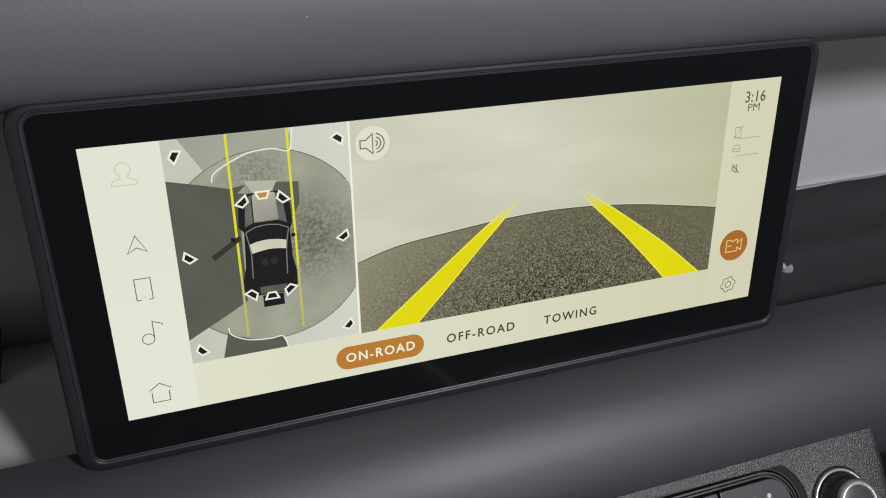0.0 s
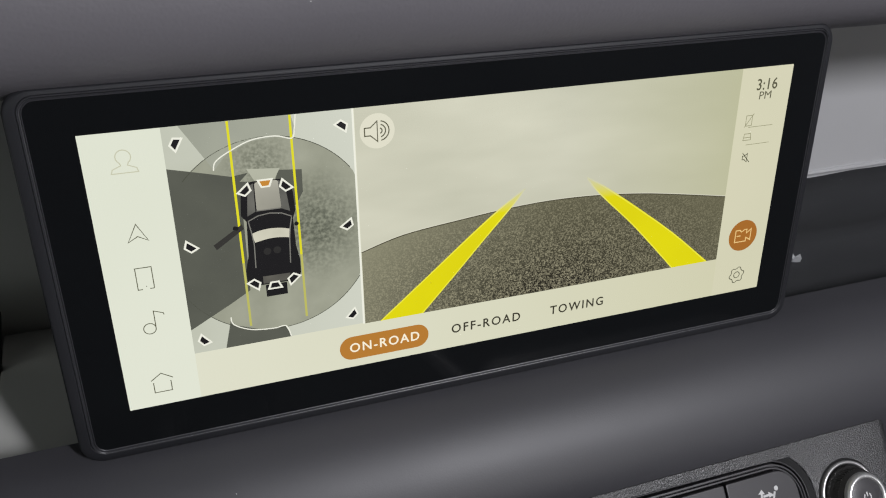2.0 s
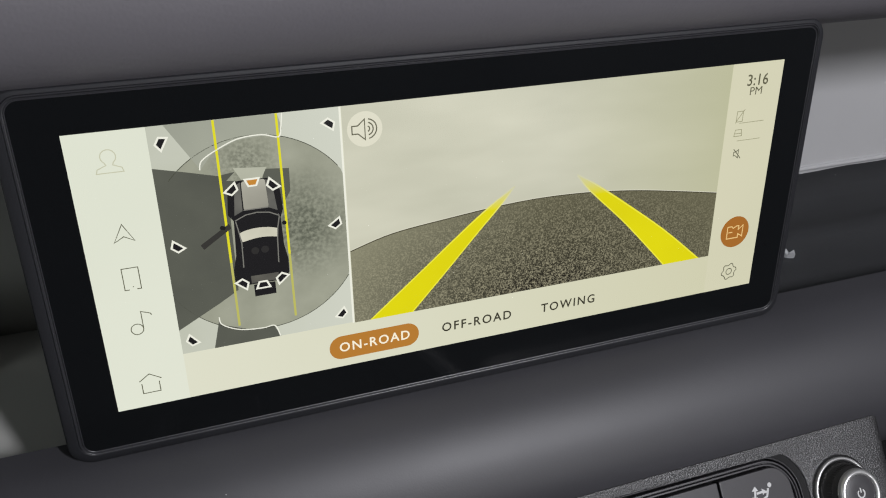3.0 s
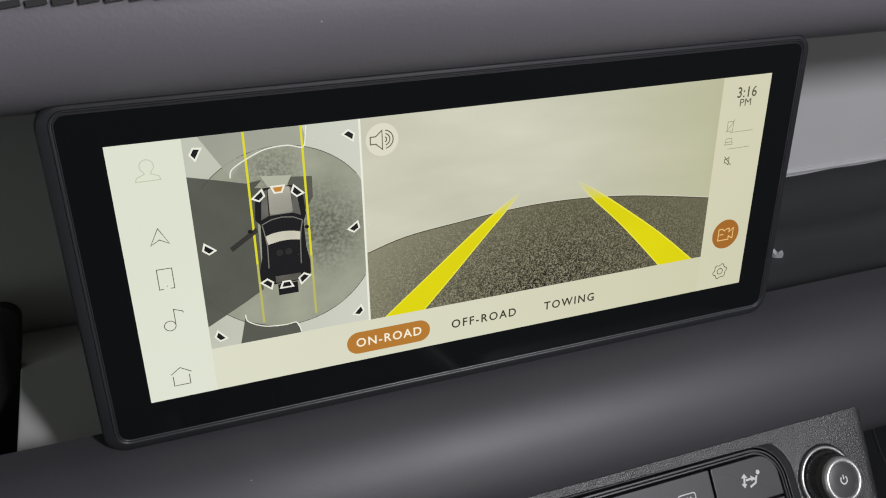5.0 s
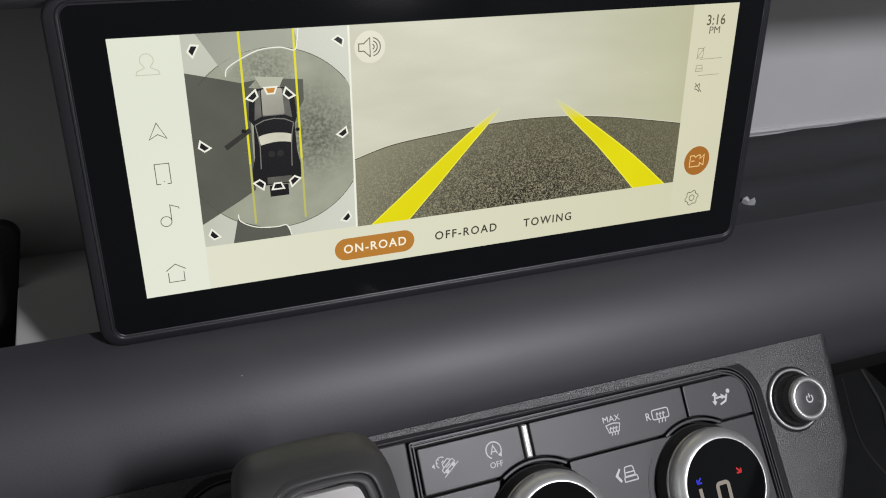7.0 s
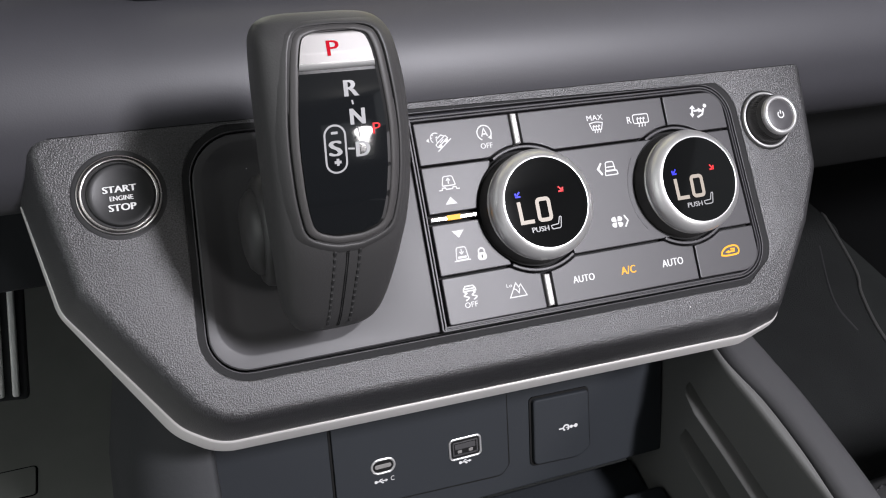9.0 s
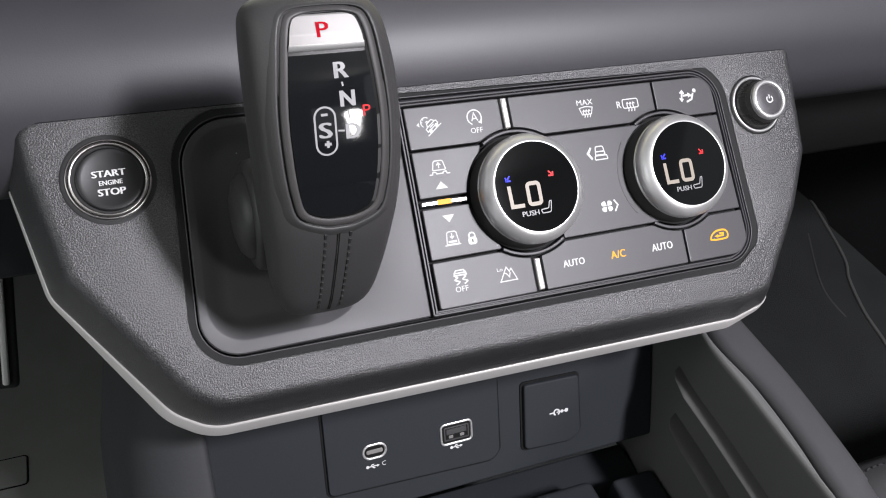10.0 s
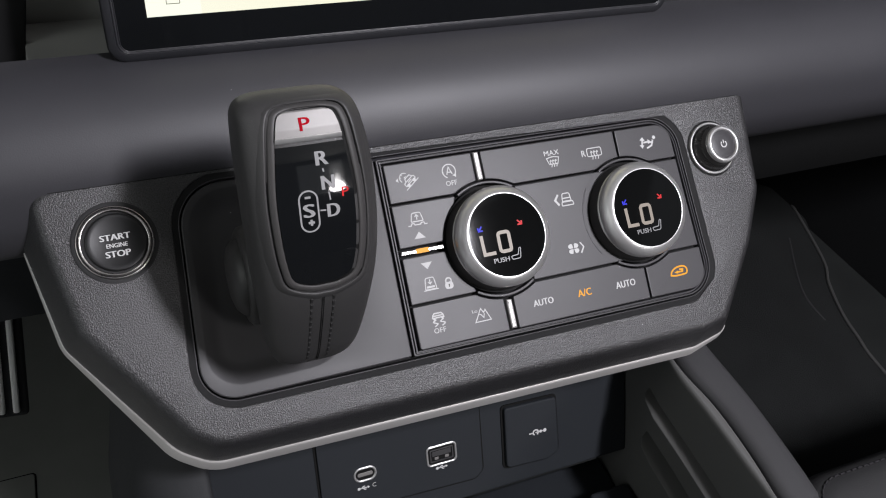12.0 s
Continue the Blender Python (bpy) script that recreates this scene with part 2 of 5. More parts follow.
def rounded(points, seg=6):
    """A plan outline with rounded corners from (u, v, radius)."""
    out, n = [], len(points)
    for i, (x, y, r) in enumerate(points):
        a, b, c = Vector(points[i - 1][:2]), Vector((x, y)), Vector(points[(i + 1) % n][:2])
        if r <= 0:
            out.append((x, y))
            continue
        d1, d2 = (a - b).normalized(), (c - b).normalized()
        half = d1.angle(d2) / 2
        cut = min(r / math.tan(half), (a - b).length * 0.49, (c - b).length * 0.49)
        r2 = cut * math.tan(half)
        centre = b + (d1 + d2).normalized() * (r2 / math.sin(half))
        p, q = b + d1 * cut - centre, b + d2 * cut - centre
        turn = p.angle_signed(q)
        for k in range(seg + 1):
            s = -turn * k / seg
            out.append((centre.x + p.x * math.cos(s) - p.y * math.sin(s), centre.y + p.x * math.sin(s) + p.y * math.cos(s)))
    return out


def box_plan(u0, u1, v0, v1, r=0.0, seg=6):
    return rounded([(u0, v0, r), (u1, v0, r), (u1, v1, r), (u0, v1, r)], seg)


def circle_plan(u, v, r, n=64):
    return [(u + r * math.cos(2 * math.pi * k / n), v + r * math.sin(2 * math.pi * k / n)) for k in range(n)]


def area_of(plan):
    return sum(a[0] * b[1] - b[0] * a[1] for a, b in zip(plan, plan[1:] + plan[:1])) / 2


def inset(plan, d):
    """The outline drawn in by d."""
    s, n, out = (1 if area_of(plan) > 0 else -1), len(plan), []
    for i in range(n):
        a, b, c = Vector(plan[i - 1]), Vector(plan[i]), Vector(plan[(i + 1) % n])
        e, f = (b - a), (c - b)
        if e.length < 1e-6:
            e = f
        if f.length < 1e-6:
            f = e
        n1, n2 = Vector((-e.y, e.x)).normalized() * s, Vector((-f.y, f.x)).normalized() * s
        m = n1 + n2
        m = m.normalized() / max(0.35, m.length / 2) if m.length > 1e-6 else n1
        out.append((b.x + m.x * d, b.y + m.y * d))
    return out


def ring_faces(bm, a, b):
    for i in range(len(a)):
        j = (i + 1) % len(a)
        bm.faces.new((a[i], a[j], b[j], b[i]))


def bridge(bm, a, b, centre=(0, 0)):
    """Fills between two loops, one inside the other, round a centre that both go about."""
    def by_angle(ring):
        turns = [(math.atan2(q.co.y - centre[1] * K, q.co.x - centre[0] * K), q) for q in ring]
        return sorted(turns, key=lambda p: p[0])

    p, q = by_angle(a), by_angle(b)
    i = j = 0
    while i < len(p) or j < len(q):
        ti = p[i][0] if i < len(p) else 99
        tj = q[j][0] if j < len(q) else 99
        if ti <= tj:
            bm.faces.new((p[i][1], p[(i + 1) % len(p)][1], q[j % len(q)][1]))
            i += 1
        else:
            bm.faces.new((q[j][1], q[(j + 1) % len(q)][1], p[i % len(p)][1]))
            j += 1


def loop(bm, plan, n):
    return [bm.verts.new((u * K, v * K, n * K)) for u, v in plan]


def slab(plan, n0, n1, r=0.5, steps=3, bm=None, bottom=True):
    """A plate from height n0 to n1 (millimetres) with a rounded upper edge."""
    bm = bm or bmesh.new()
    rings = [loop(bm, plan, n0)]
    if r <= 0:
        rings.append(loop(bm, plan, n1))
    else:
        for k in range(steps + 1):
            a = math.pi / 2 * k / steps
            rings.append(loop(bm, inset(plan, r * (1 - math.cos(a))), n1 - r + r * math.sin(a)))
        rings.append(loop(bm, inset(plan, r + 0.12), n1))
    for a, b in zip(rings, rings[1:]):
        ring_faces(bm, a, b)
    bm.faces.new(rings[-1])
    if bottom:
        bm.faces.new(rings[0][::-1])
    return bm


def frame_ring(outer, inner, n0, n1, bm=None):
    """A flat ring between two outlines with the same number of corners."""
    bm = bm or bmesh.new()
    a, b, c, d = loop(bm, outer, n0), loop(bm, outer, n1), loop(bm, inner, n1), loop(bm, inner, n0)
    ring_faces(bm, a, b), ring_faces(bm, b, c), ring_faces(bm, c, d), ring_faces(bm, d, a)
    return bm


def ring_sweep(plan, profile, bm=None):
    """A moulding along a closed outline; profile: (inset, height) pairs."""
    bm = bm or bmesh.new()
    rings = [loop(bm, inset(plan, d), n) for d, n in profile]
    for a, b in zip(rings, rings[1:]):
        ring_faces(bm, a, b)
    return bm


def lathe(profile, u=0.0, v=0.0, seg=72, bm=None):
    """A turned body about the axis through (u, v); profile: (radius, height)."""
    bm = bm or bmesh.new()
    rings = []
    for r, n in profile:
        rings.append([bm.verts.new(((u + r * math.cos(2 * math.pi * k / seg)) * K, (v + r * math.sin(2 * math.pi * k / seg)) * K, n * K)) for k in range(seg)])
    for a, b in zip(rings, rings[1:]):
        ring_faces(bm, a, b)
    bm.faces.new(rings[-1])
    bm.faces.new(rings[0][::-1])
    return bm


def poly(plan, n, bm=None):
    """A flat picture element."""
    bm = bm or bmesh.new()
    f = bm.faces.new(loop(bm, plan, n))
    if f.normal.z < 0 or area_of(plan) < 0:
        f.normal_flip()
    return bm


def stroke(points, w, n, bm=None, closed=False):
    """A drawn line of width w through the points."""
    bm = bm or bmesh.new()
    pts = [Vector(p) for p in points]
    m = len(pts)
    left, right = [], []
    for i in range(m):
        a = pts[i - 1] if (i or closed) else None
        c = pts[(i + 1) % m] if (i < m - 1 or closed) else None
        d1 = (pts[i] - a).normalized() if a is not None else None
        d2 = (c - pts[i]).normalized() if c is not None else None
        n1 = Vector((-d1.y, d1.x)) if d1 is not None else Vector((-d2.y, d2.x))
        n2 = Vector((-d2.y, d2.x)) if d2 is not None else n1
        q = n1 + n2
        q = q.normalized() / max(0.5, q.length / 2) if q.length > 1e-6 else n1
        left.append(bm.verts.new(((pts[i].x + q.x * w / 2) * K, (pts[i].y + q.y * w / 2) * K, n * K)))
        right.append(bm.verts.new(((pts[i].x - q.x * w / 2) * K, (pts[i].y - q.y * w / 2) * K, n * K)))
    for i in range(m if closed else m - 1):
        j = (i + 1) % m
        bm.faces.new((right[i], right[j], left[j], left[i]))
    return bm


def writing(body, u0, u1, v0, v1, n, spacing=1.0, bm=None):
    """Letters from the built-in font that fill the given box."""
    cu = bpy.data.curves.new("letters", "FONT")
    cu.body, cu.size, cu.space_character, cu.resolution_u = body, 1.0, spacing, 3
    ob = bpy.data.objects.new("letters", cu)
    me = ob.to_mesh()
    co = np.array([w.co[:2] for w in me.vertices])
    lo, hi = co.min(0), co.max(0)
    bm = bm or bmesh.new()
    vs = [bm.verts.new(((u0 + (p[0] - lo[0]) / (hi[0] - lo[0]) * (u1 - u0)) * K, (v0 + (p[1] - lo[1]) / (hi[1] - lo[1]) * (v1 - v0)) * K, n * K)) for p in co]
    for f in me.polygons:
        try:
            g = bm.faces.new([vs[i] for i in f.vertices])
            g.normal_update()
            if g.normal.z < 0:
                g.normal_flip()
        except ValueError:
            pass
    ob.to_mesh_clear()
    bpy.data.objects.remove(ob)
    bpy.data.curves.remove(cu)
    return bm


def arc(u, v, r, a0, a1, n=14):
    return [(u + r * math.cos(radians(a0 + (a1 - a0) * k / n)), v + r * math.sin(radians(a0 + (a1 - a0) * k / n))) for k in range(n + 1)]


def spline(points, n=8):
    """A smooth curve through the points (Catmull-Rom)."""
    p = [points[0], *points, points[-1]]
    out = []
    for i in range(1, len(p) - 2):
        a, b, c, d = (np.array(q, float) for q in p[i - 1:i + 3])
        for k in range(n):
            t = k / n
            out.append(tuple(0.5 * (2 * b + (c - a) * t + (2 * a - 5 * b + 4 * c - d) * t * t + (3 * b - a - 3 * c + d) * t ** 3)))
    return out + [tuple(points[-1])]


def roll(profile, x0, x1, back=None):
    """A long moulding across the car from a (y, z) section in metres, closed at both ends."""
    bm = bmesh.new()
    prof = list(profile) + list(back or [])
    a = [bm.verts.new((x0, y, z)) for y, z in prof]
    b = [bm.verts.new((x1, y, z)) for y, z in prof]
    ring_faces(bm, a, b)
    bm.faces.new(a)
    bm.faces.new(b[::-1])
    return bm


def block(x0, x1, y0, y1, z0, z1, r=0.002):
    """A box in metres with bevelled edges."""
    bm = bmesh.new()
    bmesh.ops.create_cube(bm, size=1, matrix=Matrix.Translation(((x0 + x1) / 2, (y0 + y1) / 2, (z0 + z1) / 2)) @ Matrix.Diagonal((x1 - x0, y1 - y0, z1 - z0, 1)))
    if r:
        bmesh.ops.bevel(bm, geom=bm.edges[:], offset=r, segments=3, affect="EDGES", profile=0.5)
    return bm


def tilted(origin, angle):
    """A plane's frame: u across the car, v up the slope at the angle from the level, n out of it towards the rear."""
    a = radians(angle)
    return Matrix(((1, 0, 0, origin[0]), (0, math.cos(a), -math.sin(a), origin[1]), (0, math.sin(a), math.cos(a), origin[2]), (0, 0, 0, 1)))


SCREEN = tilted((0, 0, 0.62), 78)
PANEL = tilted((0, -0.0870, 0.4899), 43.66)
LEVERF = tilted((-0.084, -0.1335, 0.569), 66)
PORTS = tilted((0, -0.1, 0.315), 63.95)

# ---- the cabin shell ----
def shell():
    tagged(part("floor", block(-0.80, 0.80, -1.90, 0.75, -0.03, 0.0, 0), CARPET), "dark carpeted car floor", "floor", kind="structure")
    tagged(part("ceiling", block(-0.80, 0.80, -1.90, 0.30, 1.30, 1.33, 0), CLOTH), "pale fabric headliner of the car roof", "ceiling", kind="structure")
    tagged(part("wall_front", block(-0.80, 0.80, 0.55, 0.58, 0.0, 0.70, 0), DARK), "dark bulkhead ahead of the dashboard", "wall", kind="structure")
    # the driver's door stands open: wall behind it, low sill and front pillar only
    left = block(-0.83, -0.80, -1.90, -0.85, 0.0, 0.80, 0)
    for y0, y1, z0, z1 in ((-0.85, 0.30, 0.0, 0.06), (0.30, 0.75, 0.0, 0.80)):
        bmesh.ops.create_cube(left, size=1, matrix=Matrix.Translation((-0.815, (y0 + y1) / 2, (z0 + z1) / 2)) @ Matrix.Diagonal((0.03, y1 - y0, z1 - z0, 1)))
    tagged(part("wall_left", left, LINING), "dark lower door lining on the driver side", "wall", kind="structure")
    tagged(part("wall_right", block(0.80, 0.83, -1.90, 0.75, 0.0, 1.00, 0), UNDER), "dark lower door lining on the passenger side", "wall", kind="structure")
    rear = block(-0.80, 0.80, -1.93, -1.90, 0.0, 0.86, 0)
    for x0, x1, z0, z1 in ((-0.80, 0.12, 0.86, 1.30), (0.72, 0.80, 0.86, 1.30), (0.12, 0.72, 1.20, 1.30)):
        bmesh.ops.create_cube(rear, size=1, matrix=Matrix.Translation(((x0 + x1) / 2, -1.915, (z0 + z1) / 2)) @ Matrix.Diagonal((x1 - x0, 0.03, z1 - z0, 1)))
    tagged(part("wall_rear", rear, DARK), "dark lower rear lining of the cabin", "wall", kind="structure")


shell()


# ---- dashboard ----
def arc_yz(y, z, r, a0, a1, n):
    return [(y - r * math.cos(radians(a0 + (a1 - a0) * k / n)), z + r * math.sin(radians(a0 + (a1 - a0) * k / n))) for k in range(n + 1)]


def dashboard():
    d = thing("dashboard", pose(0, 0, 0.47), "dark soft-touch car dashboard with open shelf between two padded rolls", "dashboard")
    base = Matrix.Translation((0, 0, -0.47))

    def add(name, bm, mat, label="", parent=d, sharp=35):
        if parent is d:
            bm.transform(base)
        return part(name, bm, mat, parent, label, sharp)

    # upper roll: a tight lower lip, a round front and a top that runs forward to the windscreen
    up = arc_yz(0.035, 0.697, 0.030, -80, 20, 22)
    top = arc_yz(0.035, 0.697, 0.0305, 22, 75, 10) + [(0.08, 0.7345), (0.20, 0.742), (0.50, 0.737)]
    pad = add("upper_pad", roll(up + top, -0.80, 0.80, [(0.50, 0.675), (0.05, 0.670)]), PAD_LEATHER, "grained dark vinyl upper pad with a stitched seam")
    # stitched seam along the roll
    seam = bmesh.new()
    a = radians(21)
    for k in range(130):
        x = -0.40 + k * 0.0062
        y, z = 0.035 - 0.0308 * math.cos(a), 0.697 + 0.0308 * math.sin(a)
        bmesh.ops.create_cube(seam, size=1, matrix=Matrix.Translation((x, y, z - 0.47)) @ Matrix.Rotation(radians(90) - a, 4, "X") @ Matrix.Rotation(0.12, 4, "Z") @ Matrix.Diagonal((0.0050, 0.0016, 0.0012, 1)))
    part("stitching", seam, THREAD, pad, "dark thread stitches")

    # lower roll in front of the shelf
    low = spline([(-0.001, 0.5585), (-0.014, 0.5583), (-0.0275, 0.5540), (-0.0395, 0.5450), (-0.0475, 0.5330), (-0.0495, 0.5200), (-0.0480, 0.5060), (-0.0410, 0.4915), (-0.0300, 0.4815), (-0.0210, 0.4772)], 6)
    add("lower_pad", roll(low, -0.80, 0.80, [(0.03, 0.474), (0.03, 0.50), (0.004, 0.535), (0.001, 0.553)]), PAD, "smooth dark soft-touch lower pad")

    # pale back panel of the shelf, deeper behind the screen on the driver side
    add("back_panel", roll([(0.114, 0.40), (0.114, 0.60), (0.118, 0.70)], -0.80, 0.80, [(0.135, 0.70), (0.135, 0.40)]), PALE, "plain pale grey inner dash panel")
    add("panel_bead", roll([(0.1155, 0.5395), (0.1125, 0.5388), (0.1120, 0.5375), (0.1125, 0.5362), (0.1155, 0.5355)], 0.10, 0.80), PALE, "thin rounded bead along the panel foot")
    # olive side lining of the recess beside the screen
    add("recess_lining", roll([(0.099, 0.42), (0.104, 0.69)], -0.80, -0.105, [(0.1145, 0.69), (0.1145, 0.42)]), WHITE_LINING, "plain pale recess lining")
    # shelf with a folded rubber mat on the passenger side
    bm = bmesh.new()
    nx, ny = 60, 24
    grid = []
    for i in range(nx + 1):
        row = []
        for j in range(ny + 1):
            x, y = 0.10 + 0.70 * i / nx, 0.0 + 0.1145 * j / ny
            # two soft folds that run across the car, a dip along the front
            z = 0.5300 + 0.0042 * math.exp(-((y - 0.097 - 0.002 * math.sin(x * 23)) / 0.0075) ** 2) + 0.0046 * math.exp(-((y - 0.066 - 0.003 * math.sin(x * 17 + 1)) / 0.008) ** 2) + 0.0042 * (y / 0.1145) ** 8 + 0.0008 * math.sin(y * 260 + 3 * math.sin(x * 31)) * math.sin(x * 40)
            row.append(bm.verts.new((x, y, z)))
        grid.append(row)
    for i in range(nx):
        for j in range(ny):
            bm.faces.new((grid[i][j], grid[i + 1][j], grid[i + 1][j + 1], grid[i][j + 1]))
    add("shelf_mat", bm, RUBBER, "dark creased rubber mat lining the shelf")
    add("shelf_floor", block(0.09, 0.80, 0.0, 0.1135, 0.515, 0.529, 0.001), DARK)
    add("recess_floor", block(-0.172, 0.088, 0.002, 0.099, 0.512, 0.527, 0.001), WHITE_LINING, "plain pale recess floor")
    under = [(-0.020, 0.476), (0.02, 0.40), (0.10, 0.33), (0.30, 0.25)]
    add("lower_dash", roll(under, -0.80, 0.0, [(0.40, 0.30), (0.40, 0.40), (0.05, 0.476)]), SOCKET, "dark lower dash moulding")
    add("glovebox_side", roll(under, 0.0, 0.80, [(0.40, 0.30), (0.40, 0.40), (0.05, 0.476)]), UNDER, "dark lower dash moulding")
    return d


dashboard()


def shelf_clip():
    t = thing("trim_clip", pose(0.2015, 0.0500, 0.5305, 0, 0, -40), "small shiny crumpled clear plastic scrap lying on the shelf", "plastic scrap")
    clear = base_material("clear_plastic", (0.45, 0.46, 0.47), 0.12, 0.3)
    bm = bmesh.new()
    pts = [(-7, -2, 3.5), (-3, 2.4, 5.0), (1, 1.2, 3.0), (5, 3.0, 5.2), (7.5, 0.5, 3.0), (4, -1.5, 4.4), (0, -3, 2.2), (-4, -2.6, 3.8)]
    up = [bm.verts.new((x * 0.5 * K, y * 0.5 * K, z * 0.8 * K)) for x, y, z in pts]
    dn = [bm.verts.new((x * 0.5 * K, y * 0.5 * K, 0)) for x, y, z in pts]
    ring_faces(bm, dn, up)
    c = bm.verts.new((0.3 * K, 0, 2.4 * K))
    for i in range(8):
        bm.faces.new((up[i], up[(i + 1) % 8], c))
    bm.faces.new(dn[::-1])
    part("foil", bm, clear, t, sharp=10)


shelf_clip()


def cluster_housing():
    """The corner of the driver's instrument housing."""
    t = thing("instrument_housing", pose(-0.2630, 0.07, 0.40), "black moulded instrument housing beside the screen", "instrument housing")
    bm = slab(rounded([(-90, 0, 0), (63, 0, 0), (99.0, 161, 7), (-90, 162, 6)]), 17.5, 22, 1.2, 3)
    bm.transform(tilted((0, 0.027, 0), 90))
    part("shroud", bm, CAP, t)


cluster_housing()


# ---- infotainment screen ----
def screen_unit():
    s = thing("infotainment_screen", SCREEN, "wide lit car touchscreen with black glass border, showing camera views", "touchscreen")
    plan = box_plan(-136.0, 136.2, -62.9, 58.2, 7.6, 10)
    beadplan = box_plan(-132.1, 132.8, -58.9, 56.3, 5.0, 10)
    # housing: tapering back and a broad satin rim, then two fine beads round the glass
    bm = bmesh.new()
    rings = [loop(bm, box_plan(-136.0 + l, 136.2 - r, -62.9 + b, 58.2 - t, 7.6, 10), n) for l, r, b, t, n in ((16, 16, 16, 14, -26), (7, 9, 11, 6, -21), (2.0, 4, 6, 3.0, -15), (0.4, 1.4, 2.5, 1.4, -9), (0.1, 0.4, 0.6, 0.4, -5.5), (0, 0, 0, 0, -3.6))]
    for f, n in ((0.05, -2.4), (0.18, -1.5), (0.4, -0.9), (0.7, -0.6), (0.92, -0.55), (1.0, -0.8), (1.0, -3)):
        rings.append(loop(bm, [(a[0] + (b[0] - a[0]) * f, a[1] + (b[1] - a[1]) * f) for a, b in zip(plan, beadplan)], n))
    for a, b in zip(rings, rings[1:]):
        ring_faces(bm, a, b)
    bm.faces.new(rings[0][::-1])
    part("housing", bm, HOUSING, s, "dark satin plastic housing with a broad rim", 25)
    part("bead", ring_sweep(beadplan, [(0.0, -2), (0.02, -0.7), (0.12, -0.35), (0.3, -0.2), (0.5, -0.3), (0.6, -0.8), (0.95, -0.9), (1.05, -0.45), (1.2, -0.32), (1.4, -0.4), (1.5, -0.9)]), BEAD, s, "two fine satin beads round the glass", 60)
    part("cover_glass", slab(inset(beadplan, 1.45), -3, -0.40, 0), GLOSS, s, "glossy black cover glass", 25)
    # foot that carries the screen
    foot = block(-0.05, 0.05, -0.055, 0.0, -0.045, -0.015, 0.004)
    part("mount", foot, DARK, s)

    W0, W1, V0, V1 = -118.9, 118.9, -44.6, 44.6
    lit = ui_noise("display_ground", (219, 219, 198), (223, 224, 204), 12, (0, -0.10, 0.12, (205, 203, 172)))
    disp = flat_part("display", poly([(W0, V0), (W1, V0), (W1, V1), (W0, V1)], -0.30), lit, s, "lit cream display area")

    def put(name, bm, mat, label=""):
        return flat_part(name, bm, mat, disp, label)

    h1, h2, h3, h4, h5, h6, h7 = (-0.30 + 0.04 * k for k in range(1, 8))
    menu = ui_noise("menu_ground", (226, 229, 213), (219, 223, 205), 10)
    put("side_menu", poly([(W0, V0), (-97.2, V0), (-97.2, V1), (W0, V1)], h1), menu, "pale side menu strip")
    LINE = ui("icon_line", 92, 92, 72)
    FAINT = ui("faint_icon_line", 196, 196, 170)
    DARKLINE = ui("dark_icon_line", 62, 60, 48)

    def strokes(name, lines, w, mat, n=h2):
        bm = bmesh.new()
        for pts, closed in lines:
            stroke(pts, w, n, bm, closed)
        put(name, bm, mat)

    # person
    strokes("person_icon", [([(-107.1, 35.0)] + arc(-108, 37.4, 2.05, -55, 235) + [(-108.9, 35.0), (-111.3, 34.0), (-111.7, 32.8), (-104.5, 32.8), (-104.8, 34.0)], True)], 0.28, FAINT)
    strokes("navigation_icon", [([(-110.6, 11.8), (-107.8, 17.2), (-105.0, 11.8), (-107.8, 13.4)], True)], 0.27, LINE)
    strokes("phone_icon", [([(-108.9, -3.6), (-110.2, -3.6), (-110.2, 3.4), (-105.6, 3.4), (-105.6, -3.6), (-106.8, -3.6)], False), ([(-107.9, -2.7), (-107.6, -2.7)], False)], 0.27, LINE)
    strokes("music_icon", [(arc(-108.9, -17.0, 1.8, 0, 360, 18)[:-1], True), ([(-107.1, -17.0), (-107.1, -11.2), (-104.4, -12.3), (-104.2, -12.9)], False)], 0.27, LINE)
    strokes("home_icon", [([(-111.3, -35.4), (-108.1, -33.1), (-104.7, -35.3)], False), ([(-110.7, -36.2), (-110.7, -39.8), (-105.5, -39.8), (-105.5, -36.2)], False)], 0.29, LINE)

    # surround view from above
    u0, u1, v0, v1 = -97.2, -42.6, -28.4, V1
    pale = ui_noise("surround_pale", (196, 199, 184), (186, 189, 172), 60, (0, -0.097, -0.043, (205, 208, 194)))
    put("surround_view", poly([(u0, v0), (u1, v0), (u1, v1), (u0, v1)], h1), pale, "surround camera view of a car from above")
    ground = ui_noise("surround_ground", (142, 144, 127), (166, 168, 150), 70, None, 0.5, 0.5)
    gravel_patch(ground, (-0.0565, 0.009, 0), 0.020, 0.004, (76, 80, 68), (136, 139, 122), 800, 0.85)
    gravel_patch(ground, (-0.0715, 0.031, 0), 0.012, 0.002, (100, 103, 89), (160, 162, 145), 1000, 0.65)
    hole = circle_plan(-69.5, 7.2, 31.8, 72)
    hole = [(min(max(u, u0), u1), v) for u, v in hole]
    put("near_ground", poly(hole, h2), ground)
    shade = ui_noise("surround_shade", (80, 82, 74), (92, 94, 84), 50)
    put("shade", poly([(u0, 32.5), (-88, 30.2), (-79.8, 28.0), (-74.8, 28.6), (-77.4, 26.2), (-78.0, -9.5), (-84, -13.0), (u0, -20.0)], h3), shade)
    put("shade", poly([(-66.0, 28.4), (-59.0, 27.7), (-59.2, 20.6), (-61.6, 16.7), (-78, 16.7), (-77.4, 26.2), (-73.4, 25.6), (-67.2, 25.2)], h3), shade)
